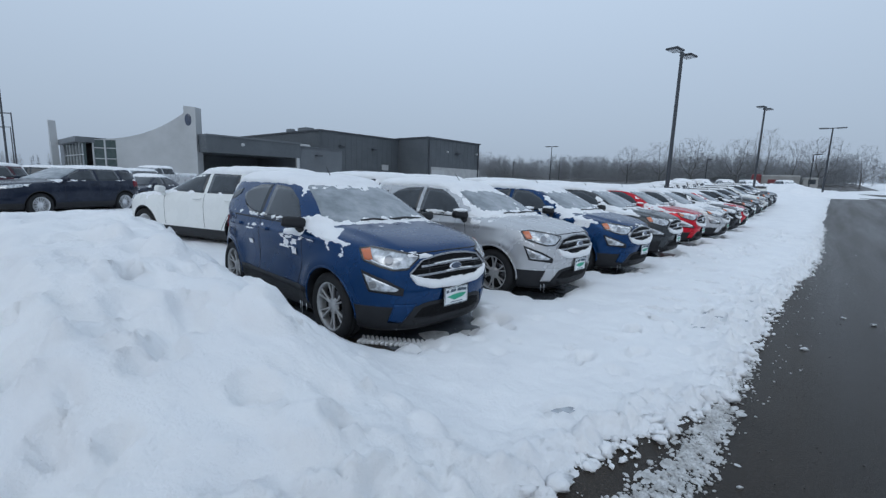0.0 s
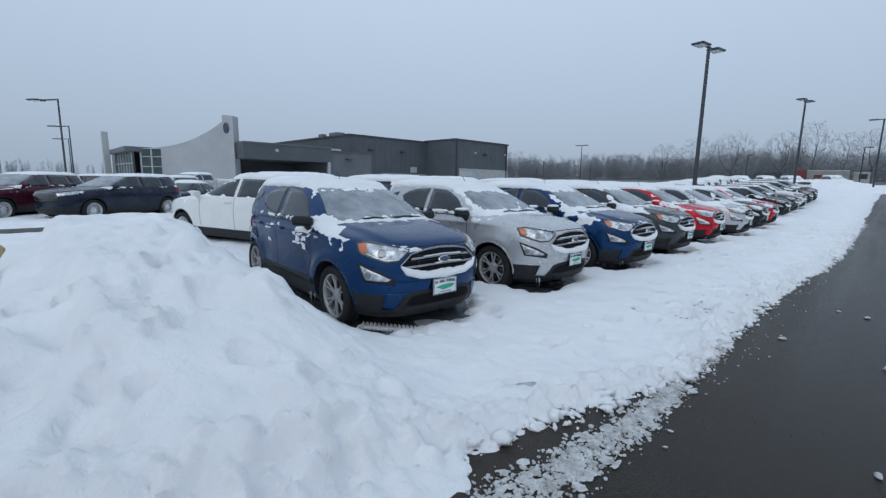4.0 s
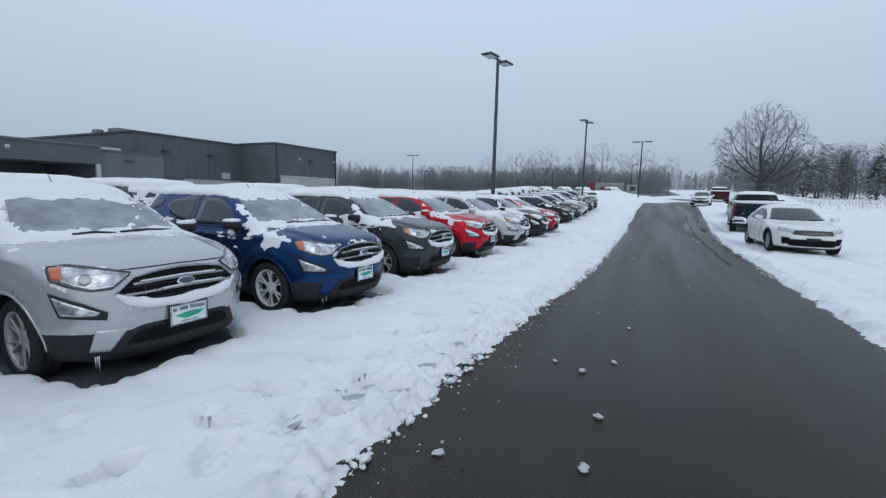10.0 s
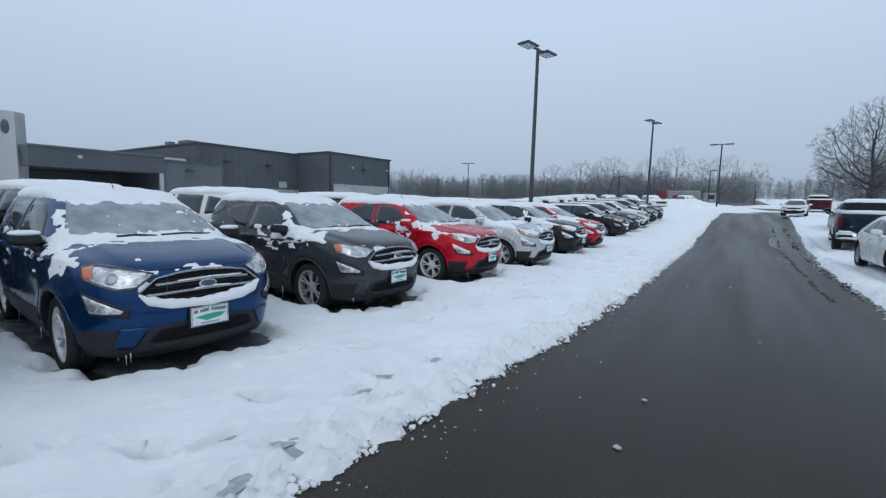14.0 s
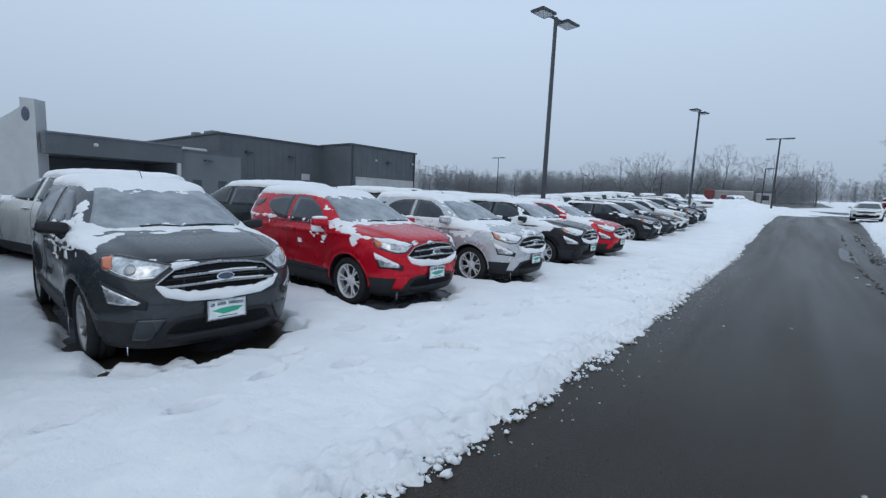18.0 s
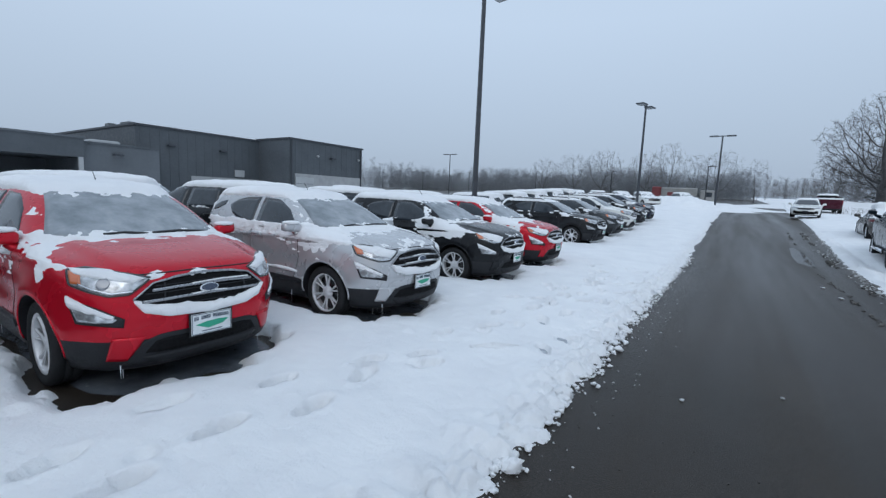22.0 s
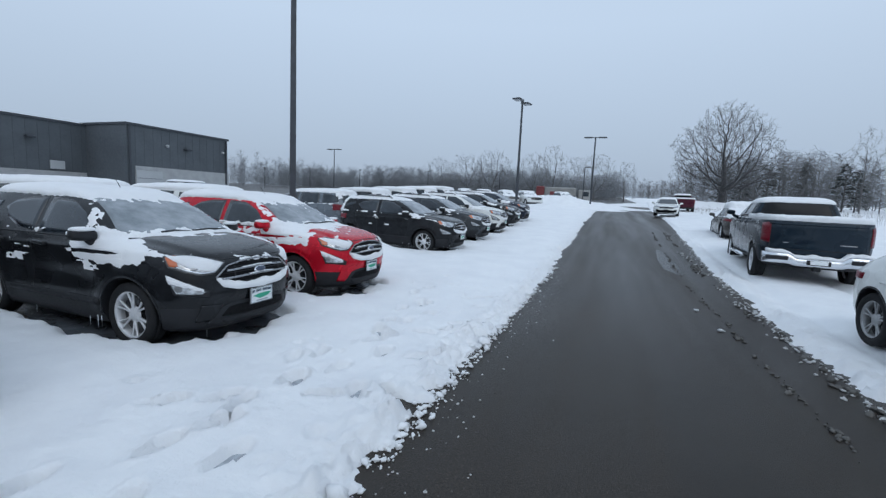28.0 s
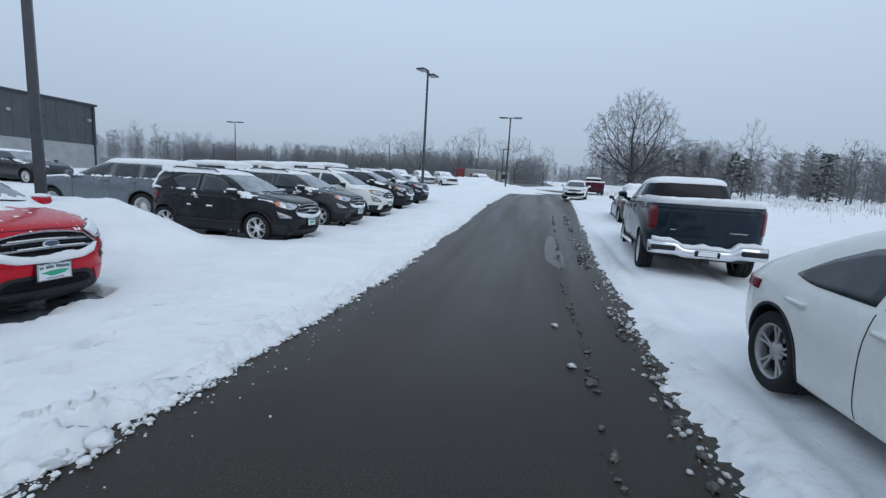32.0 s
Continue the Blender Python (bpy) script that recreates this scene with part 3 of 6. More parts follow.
BIG_SUV = dict(
    knots=[(.22, 2.2, -2.2, .80), (.30, 2.36, -2.34, .92), (.45, 2.44, -2.42, .965), (.62, 2.46, -2.45, .985), (.82, 2.44, -2.45, .99), (.98, 2.38, -2.44, .98),
           (1.05, 2.25, -2.43, .965), (1.10, 1.95, -2.42, .95), (1.14, 1.5, -2.41, .935), (1.17, 1.15, -2.40, .92), (1.26, .90, -2.37, .88), (1.40, .55, -2.30, .81),
           (1.545, .20, -2.22, .74), (1.625, -.05, -2.14, .67), (1.66, -.35, -2.02, .58), (1.683, -.7, -1.8, .45), (1.692, -1.0, -1.5, .2)],
    clad=.45, axles=(1.47, -1.47), wheel=.38, half=.97, roof_z=1.64, cowl_z=1.17, cowl_x=1.15, roof_x=-.1, snow_from=5, spokes=10, tread=.25)
SEDAN = dict(
    knots=[(.16, 2.0, -2.0, .74), (.22, 2.18, -2.16, .83), (.34, 2.27, -2.27, .872), (.48, 2.30, -2.31, .885), (.62, 2.27, -2.32, .89), (.72, 2.18, -2.31, .885),
           (.78, 2.02, -2.30, .875), (.84, 1.66, -2.28, .862), (.88, 1.30, -2.24, .85), (.915, 1.02, -2.17, .835), (.99, .84, -2.08, .80), (1.12, .54, -1.78, .735),
           (1.27, .18, -1.34, .66), (1.37, -.08, -1.04, .58), (1.42, -.28, -.80, .48), (1.445, -.4, -.66, .34), (1.455, -.45, -.58, .15)],
    clad=.22, axles=(1.35, -1.35), wheel=.325, half=.875, roof_z=1.36, cowl_z=.92, cowl_x=1.0, roof_x=-.1, snow_from=5, spokes=5)
PICKUP = dict(
    knots=[(.36, 2.6, -2.6, .84), (.46, 2.78, -2.82, .96), (.64, 2.86, -2.88, 1.0), (.84, 2.88, -2.90, 1.02), (1.06, 2.87, -2.90, 1.025), (1.24, 2.82, -2.90, 1.02),
           (1.30, 2.6, -2.89, 1.01), (1.345, 2.2, -2.88, 1.0), (1.375, 1.7, -2.87, .99), (1.39, 1.5, -2.86, .985), (1.395, 1.48, -.98, .97), (1.50, 1.26, -.96, .93),
           (1.70, .86, -.90, .84), (1.85, .52, -.84, .76), (1.91, .28, -.76, .68), (1.945, .0, -.6, .5), (1.955, -.1, -.5, .2)],
    clad=.48, axles=(1.87, -1.87), wheel=.41, half=1.0, roof_z=1.87, cowl_z=1.40, cowl_x=1.48, roof_x=.4, snow_from=6, spokes=6, tread=.27, bed=1.0, back_snow=-.9, p=9.0, q=7.0)
for spec in (CROSSOVER, BIG_SUV, SEDAN, PICKUP):
    spec["skin"], spec["bvh"] = skin_mesh(spec)

CACHE = {}


def piece(car, name, key, make, mat, label="", parent=None):
    """A part whose mesh is made once and shared by all vehicles alike; mat may differ from car to car."""
    if key not in CACHE:
        CACHE[key] = make()
        CACHE[key].materials.clear()
        CACHE[key].materials.append(mat)
    ob = part(name, CACHE[key], None, parent or car, label)
    ob.material_slots[0].link = 'OBJECT'
    ob.material_slots[0].material = mat
    return ob


def pair(car, spec, name, key, turn, top, bottom, nu, nv, off, mat, label=""):
    """The same piece on the left and on the right side."""
    return [piece(car, name, (key, flip), lambda: patch(spec["bvh"], turn, top, bottom, nu, nv, off, flip), mat, label) for flip in (False, True)]


def side_view(pts):
    """(x, z) seen from the left side, as patch() takes it."""
    return [(-x, z) for x, z in pts]


def body_of(car, spec, colour):
    ob = part("body", spec["skin"], None, car)
    ob.material_slots[0].link = 'OBJECT'
    ob.material_slots[0].material = colour
    return ob


def side_windows(car, spec, key, panes, mat):
    for k, (top, bottom) in enumerate(panes):
        pair(car, spec, "side_window", (key, "pane", k), 90, side_view(top), side_view(bottom), 10, 7, 0.004, mat)


def mirrors(car, key, x, y, z, mat, size=(0.068, 0.115, 0.072)):
    for side in (1, -1):
        vf = moved(blob(*size, n=4.5), pose(x, side * y, z, side * 5, -10, side * 14))
        arm = tube([(x + 0.04, side * (y - 0.22), z - 0.15), (x + 0.03, side * (y - 0.10), z - 0.10), (x + 0.01, side * (y - 0.04), z - 0.04)], (0.055, 0.045, 0.04), 8)
        piece(car, "wing_mirror", (key, "mirror", side), lambda: mesh_of("mirror", *joined(vf, arm)), mat)


def arch_lips(car, spec, key, mat):
    """A narrow lip round each wheel well."""
    c = spec["wheel"] + 0.01
    for k, ax in enumerate(spec["axles"]):
        for flip in (False, True):
            def make():
                outer, inner = [], []
                for i in range(25):
                    a = math.pi * (-0.08 + 1.16 * i / 24)
                    for lst, r in ((outer, spec["wheel"] + 0.068), (inner, spec["wheel"] + 0.046)):
                        lst.append((-(ax + r * math.cos(a)), max(spec["clad"] - 0.14, c + r * math.sin(a))))
                return patch(spec["bvh"], 90, outer, inner, 30, 3, 0.006, flip)
            piece(car, "arch_lip", (key, "arch", k, flip), make, mat)


def number_plate(car, spec, key, turn, y0, z0, z1, half=0.165):
    """A dealer's front plate: white, a green sweep, print above and below it as plain bars."""
    d = Vector((math.cos(radians(turn)), 0, 0))
    hit, _, _, _ = spec["bvh"].ray_cast(Vector((0, y0, (z0 + z1) / 2)) + d * 6, -d)
    x = hit.x + 0.03 * d.x
    s = d.x

    def flat(pts, lift):
        n = len(pts)
        v = [(x + s * lift, y0 + u * s, z) for u, z in pts] + [(x + s * (lift - 0.003), y0 + u * s, z) for u, z in pts]
        f = [tuple(range(n)), tuple(range(2 * n - 1, n - 1, -1))] + [(k, (k + 1) % n, n + (k + 1) % n, n + k)[::-1] for k in range(n)]
        return v, f
    zm, h = (z0 + z1) / 2, (z1 - z0)
    plate = piece(car, "number_plate", (key, "plate"), lambda: mesh_of("plate", *joined(
        flat([(-half, z0), (half, z0), (half, z1), (-half, z1)], 0.0)), False), M["plate"], "white plate with a green sweep")
    piece(car, "plate_holder", (key, "holder"), lambda: mesh_of("holder", *flat([(-half - .014, z0 - .012), (half + .014, z0 - .012), (half + .014, z1 + .012), (-half - .014, z1 + .012)], -0.006), False), M["black"])
    piece(car, "print", (key, "sweep"), lambda: mesh_of("sweep", *joined(flat([(-half * .8, zm - h * .02), (-half * .2, zm - h * .25), (half * .55, zm - h * .14), (half * .85, zm + h * .06), (half * .3, zm + h * .10), (-half * .3, zm + h * .07)], 0.003)), False), M["green"], "green sweep", plate)
    bars = []
    for k in range(15):
        u = -half * .86 + k * half * .116
        if k in (2, 7):
            continue
        lift = h * (.24 - .05 * abs(k / 7 - 1))
        for z0_, z1_, u0, u1 in ((0, .17, 0, .028), (0, .17, .058, .086), ((k % 3) * .06, (k % 3) * .06 + .04, 0, .086)):
            bars.append(flat([(u + half * u0, zm + lift + h * z0_), (u + half * u1, zm + lift + h * z0_), (u + half * u1, zm + lift + h * z1_), (u + half * u0, zm + lift + h * z1_)], 0.003))
    for u0, u1, v0, v1 in ((-.97, .97, .455, .48), (-.97, .97, -.48, -.455), (-.97, -.945, -.48, .48), (.945, .97, -.48, .48)):
        bars.append(flat([(half * u0, zm + h * v0), (half * u1, zm + h * v0), (half * u1, zm + h * v1), (half * u0, zm + h * v1)], 0.002))
    bars.append(flat([(-half * .5, zm - h * .38), (half * .5, zm - h * .38), (half * .5, zm - h * .34), (-half * .5, zm - h * .34)], 0.003))
    piece(car, "print", (key, "bars"), lambda: mesh_of("bars", *joined(*bars), False), M["ink"], "dark print", plate)


def crossover(colour, m, label, seed, hood=-0.45, screen=-0.55, rim=None, rails=False, lamp_snow=-0.4, plate=True, ice=True, roof=0.036, clad=None, fender=0.0, belt=0.0, mirror_snow=.8, ledge=False, group="row of parked crossovers"):
    """The small crossover that stands along the lane, with all its trim."""
    sp, b = CROSSOVER, CROSSOVER["bvh"]
    car = thing("crossover", label, "car", m, group)
    body_of(car, sp, colour)
    piece(car, "windscreen", "cx_screen", lambda: patch(b, 0, [(-.52, 1.485), (-.3, 1.515), (.3, 1.515), (.52, 1.485)], [(-.70, 1.13), (-.4, 1.115), (.4, 1.115), (.70, 1.13)], 24, 12, .004), M["screen"])
    piece(car, "rear_window", "cx_back", lambda: patch(b, 180, [(-.5, 1.46), (.5, 1.46)], [(-.6, 1.14), (.6, 1.14)], 14, 8, .004), M["glass"])
    side_windows(car, sp, "cx", [
        ([(.60, 1.12), (.34, 1.33), (.06, 1.455), (-.30, 1.475)], [(.60, 1.115), (.34, 1.10), (.06, 1.09), (-.30, 1.085)]),
        ([(-.38, 1.475), (-.72, 1.462), (-.95, 1.415), (-1.10, 1.335)], [(-.38, 1.088), (-.72, 1.125), (-.95, 1.20), (-1.10, 1.325)]),
        ([(-1.22, 1.40), (-1.40, 1.375), (-1.56, 1.31)], [(-1.25, 1.33), (-1.40, 1.27), (-1.57, 1.24)])], M["glass"])
    # grille, its two bars and bright rim
    top = [(-.50, .755), (-.37, .866), (-.2, .894), (0, .903), (.2, .894), (.37, .866), (.50, .755)]
    bot = [(-.50, .755), (-.43, .692), (-.3, .662), (0, .650), (.3, .662), (.43, .692), (.50, .755)]
    grille = piece(car, "grille", "cx_grille", lambda: patch(b, 0, top, bot, 40, 8, .006), M["deep_black"], "black mesh grille")
    piece(car, "grille_rim", "cx_rim", lambda: strip(b, 0, top, .011, .018, n=60), M["satin"], "bright rim", grille)
    piece(car, "grille_rim", "cx_rim2", lambda: strip(b, 0, bot, .010, .016, n=60), M["satin"], "bright rim", grille)
    for k, z in enumerate((.824, .748)):
        hw = .385 if k == 0 else .455
        piece(car, "grille_bar", ("cx_bar", k), lambda: strip(b, 0, [(-hw, z - .014), (-.2, z - .003), (0, z), (.2, z - .003), (hw, z - .014)], .019, .022, n=30), M["satin"], "bright bar", grille)
    for k in range(4):
        z, hw = .692 + k * .052, (.40, .44, .43, .36)[k]
        piece(car, "grille_slat", ("cx_slat", k), lambda: strip(b, 0, [(-hw, z - .008), (0, z), (hw, z - .008)], .008, .014, n=20), M["black"], "", grille)
    for k, y0 in enumerate((-.30, .30)):
        piece(car, "grille_post", ("cx_post", k), lambda: strip(b, 0, [(y0, .86), (y0 * 1.08, .69)], .010, .016, n=8), M["black"], "", grille)
    oval = lambda ry, rz, lo, hi: [(ry * math.cos(q), .785 + rz * math.sin(q)) for q in np.linspace(lo, hi, 16)]
    badge = piece(car, "badge", "cx_badge", lambda: patch(b, 0, oval(.070, .030, math.pi, 0), oval(.070, .030, math.pi, 2 * math.pi), 24, 6, .040), M["chrome"], "bright oval badge", grille)
    piece(car, "badge_field", "cx_field", lambda: patch(b, 0, oval(.063, .0245, math.pi, 0), oval(.063, .0245, math.pi, 2 * math.pi), 24, 6, .044), M["badge"], "dark oval field", grille)
    # lamps
    disc = lambda u, z, r, lo, hi: [(u + r * math.cos(q), z + r * math.sin(q)) for q in np.linspace(lo, hi, 12)]
    for flip in (False, True):
        lamp = piece(car, "headlight", ("cx_head", flip), lambda: patch(b, 40, [(-.985, .898), (-.86, .928), (-.745, .946), (-.56, .966), (-.455, .952)], [(-.975, .884), (-.88, .798), (-.76, .791), (-.63, .823), (-.495, .866)], 26, 9, .008, flip), M["lens"], "clear headlight")
        piece(car, "lamp_bezel", ("cx_bez", flip), lambda: strip(b, 40, [(-.985, .890), (-.885, .794), (-.76, .786), (-.63, .818), (-.495, .861), (-.452, .952)], .012, .012, flip, 36), M["gloss_black"], "", lamp)
        piece(car, "lamp_brow", ("cx_brow", flip), lambda: strip(b, 40, [(-.99, .90), (-.86, .931), (-.745, .949), (-.56, .969), (-.452, .955)], .009, .011, flip, 30), M["gloss_black"], "", lamp)
        for k, (u, z, r) in enumerate(((-.72, .868, .040),)):
            piece(car, "projector", ("cx_proj", k, flip), lambda: patch(b, 40, disc(u, z, r, math.pi, 0), disc(u, z, r, math.pi, 2 * math.pi), 14, 6, .015, flip), M["projector"], "glassy projector", lamp)
        piece(car, "lamp_strip", ("cx_drl", flip), lambda: strip(b, 40, [(-.90, .815), (-.78, .803), (-.65, .835), (-.56, .868)], .010, .014, flip, 24), M["chrome"], "bright strip", lamp)
        piece(car, "turn_signal", ("cx_amb", flip), lambda: patch(b, 40, [(-.55, .962), (-.468, .948)], [(-.582, .862), (-.508, .868)], 8, 6, .013, flip), M["amber"], "amber reflector", lamp)
        fog = piece(car, "fog_lamp_surround", ("cx_fog", flip), lambda: patch(b, 40, [(-.86, .622), (-.70, .702), (-.472, .775)], [(-.85, .560), (-.70, .578), (-.542, .588)], 18, 6, .007, flip), M["black"], "black fog lamp surround")
        piece(car, "fog_lamp", ("cx_fogl", flip), lambda: patch(b, 40, [(-.815, .622), (-.69, .676), (-.50, .745)], [(-.79, .602), (-.69, .600), (-.562, .606)], 18, 6, .013, flip), M["lens"], "", fog)
        piece(car, "fog_bulb", ("cx_fogb", flip), lambda: patch(b, 40, disc(-.585, .655, .034, math.pi, 0), disc(-.585, .655, .034, math.pi, 2 * math.pi), 14, 6, .017, flip), M["lamp_dark"], "round fog bulb", fog)
    piece(car, "lower_intake", "cx_intake", lambda: patch(b, 0, [(-.455, .436), (-.37, .476), (-.3, .485), (.3, .485), (.37, .476), (.455, .436)], [(-.56, .262), (-.45, .24), (.45, .24), (.56, .262)], 36, 8, .006), M["black"], "black lower intake")
    piece(car, "intake_mesh", "cx_imesh", lambda: patch(b, 0, [(-.38, .43), (-.3, .448), (.3, .448), (.38, .43)], [(-.44, .345), (-.3, .335), (.3, .335), (.44, .345)], 24, 5, .010), M["deep_black"], "dark intake mesh")
    piece(car, "skid_plate", "cx_skid", lambda: patch(b, 0, [(-.45, .315), (0, .325), (.45, .315)], [(-.38, .25), (0, .245), (.38, .25)], 16, 4, .014), M["black"])
    for k, s in enumerate((-1, 1)):
        piece(car, "bumper_blade", ("cx_blade", k), lambda: patch(b, 0, [(s * .44, .478), (s * .62, .478)][::s], [(s * .535, .298), (s * .638, .305)][::s], 10, 8, .011), colour)
    piece(car, "bonnet_gap", "cx_bonnet", lambda: strip(b, 0, [(-.60, .955), (-.45, .925), (-.25, .928), (0, .932), (.25, .928), (.45, .925), (.60, .955)], .007, .003, n=60), M["black"])
    arch_lips(car, sp, "cx", colour)
    # panel gaps, handles, sill strip
    for k, pts in enumerate(([(.70, 1.06), (.74, .75), (.62, .42)], [(-.345, 1.07), (-.345, .42)], [(-1.14, 1.08), (-1.10, .80), (-.96, .62), (-.86, .42)])):
        for flip in (False, True):
            piece(car, "panel_gap", ("cx_gap", k, flip), lambda: strip(b, 90, side_view(pts), .008, .002, flip), M["black"])
    for k, x in enumerate((-.18, -.98)):
        for flip in (False, True):
            piece(car, "door_handle", ("cx_handle", k, flip), lambda: patch(b, 90, side_view([(x + .10, .985), (x - .10, .992)]), side_view([(x + .10, .955), (x - .10, .962)]), 10, 4, .03, flip), colour)
    pair(car, sp, "door_strip", "cx_dstrip", 90, side_view([(.80, .46), (-.86, .46)]), side_view([(.80, .40), (-.86, .40)]), 20, 3, .014, M["black"])
    pair(car, sp, "rear_lamp", "cx_tail", 130, [(.62, 1.02), (.95, 1.0)], [(.62, .86), (.95, .9)], 8, 5, .012, M["tail"])
    pair(car, sp, "window_trim", "cx_trim", 90, side_view([(.68, 1.085), (-1.16, 1.075)]), side_view([(.68, 1.07), (-1.16, 1.06)]), 20, 2, .008, M["black"])
    mirrors(car, "cx", .66, .925, 1.115, M["black"] if clad is None else clad, (.066, .118, .056))
    for k, (y0, y1) in enumerate(((-.34, .0), (.04, .54))):
        piece(car, "wiper", ("cx_wiper", k), lambda: strip(b, 0, [(y0, 1.132), ((y0 + y1) / 2, 1.142), (y1, 1.125)], .011, .018), M["black"])
    piece(car, "aerial", "cx_aerial", lambda: mesh_of("aerial", *tube([(-.15, 0, 1.57), (-.28, 0, 1.72)], (.006, .003), 6)), M["black"])
    if rails:
        for side in (1, -1):
            piece(car, "roof_rail", ("cx_rail", side), lambda: mesh_of("rail", *tube([(.0, side * .56, 1.545), (-.1, side * .57, 1.60), (-1.2, side * .55, 1.62), (-1.42, side * .53, 1.555)], (.014, .017, .017, .014), 8)), M["gloss_black"])
    if plate:
        number_plate(car, sp, "cx", 0, 0.0, .425, .592, .16)
    add_wheels(car, sp, rim or M["rim"])
    # snow
    part("snow_cover", snow_cover(sp, seed, hood, screen, roof, fender, None, belt), M["snow"], car, "patchy snow on roof and bonnet")
    wave = lambda u, f: (0.55 + 0.45 * math.sin(f * math.pi)) * (1 + 0.35 * math.sin(u * 11 + seed) * math.sin(u * 5.1 + 2 * seed))
    rough = random.Random(seed + 5)
    hump = lambda v: .022 * math.exp(-((v - rough_at) / .16) ** 2)
    rough_at = rough.uniform(-.2, .25)
    part("grille_snow", patch(b, 0, [(-.495 + .99 * k / 24, .668 + .085 * abs(k / 12 - 1) ** 2.4 + hump(-.495 + .99 * k / 24) + rough.uniform(-.007, .012) * (0 < k < 24)) for k in range(25)],
                              [(-.50, .735), (-.45, .655), (-.30, .612), (0, .598), (.30, .612), (.45, .655), (.50, .735)], 56, 7, .034, False, wave), M["snow"], car, "snow caught below the grille")
    if ledge:
        for flip in (False, True):
            part("ledge_snow", patch(b, 90, side_view([(.72 - 1.6 * k / 20, .560 + .03 * k / 20 + rough.uniform(-.012, .014)) for k in range(21)]), side_view([(.72, .530), (-.88, .560)]), 44, 4, .026, flip, wave), M["snow"], car, "snow lodged along the door crease")
    rs = random.Random(seed)
    for k, z in enumerate((.838, .762)):
        a, c = rs.uniform(-.36, -.1), rs.uniform(.12, .36)
        part("bar_snow", strip(b, 0, [(a, z - .010), ((a + c) / 2, z), (c, z - .010)], .011, .032, n=20), M["snow"], car)
    for side in (1, -1):
        v = moved(blob(.08, .112, .026, 2.4), pose(.66, side * .925, 1.178, 0, 0, side * 12))
        if rs.random() < mirror_snow:
            part("mirror_snow", mesh_of("mirror_snow", *v), M["snow"], car)
        if lamp_snow > -.3:
            part("lamp_snow", patch(b, 40, [(-.97, .90), (-.745, .955), (-.46, .965)], [(-.90, .85 - .10 * lamp_snow), (-.72, .87 - .10 * lamp_snow), (-.52, .93)], 22, 6, .022, side < 0, wave), M["snow"], car)
            part("lamp_snow", patch(b, 40, [(-.80, .645), (-.68, .70), (-.475, .785)], [(-.79, .615), (-.68, .655), (-.50, .70)], 16, 5, .020, side < 0, wave), M["snow"], car)
        if ice:
            for k in range(5):
                x, y = rs.choice([(rs.uniform(.55, .8), .845), (rs.uniform(1.7, 1.95), rs.uniform(.5, .7)), (rs.uniform(-.8, .6), .83)])
                l = rs.uniform(.05, .17)
                part("icicle", mesh_of("icicle", *tube([(x, side * y, .27), (x + .003, side * y, .27 - l)], (.0045, .001), 5)), M["ice"], car)
    return car


# ---- ground ----
LIE_Y = [-2000, 24, 28, 32, 36, 42, 50, 62, 100, 200, 500, 2000]
LIE_Z = [0, 0, .06, .22, .45, .75, .98, 1.22, 2.4, 5.2, 12, 42]


def lie(y):
    """How the land lies: level along the lane, then rising gently past the gap in the row."""
    return np.interp(y, LIE_Y, LIE_Z)


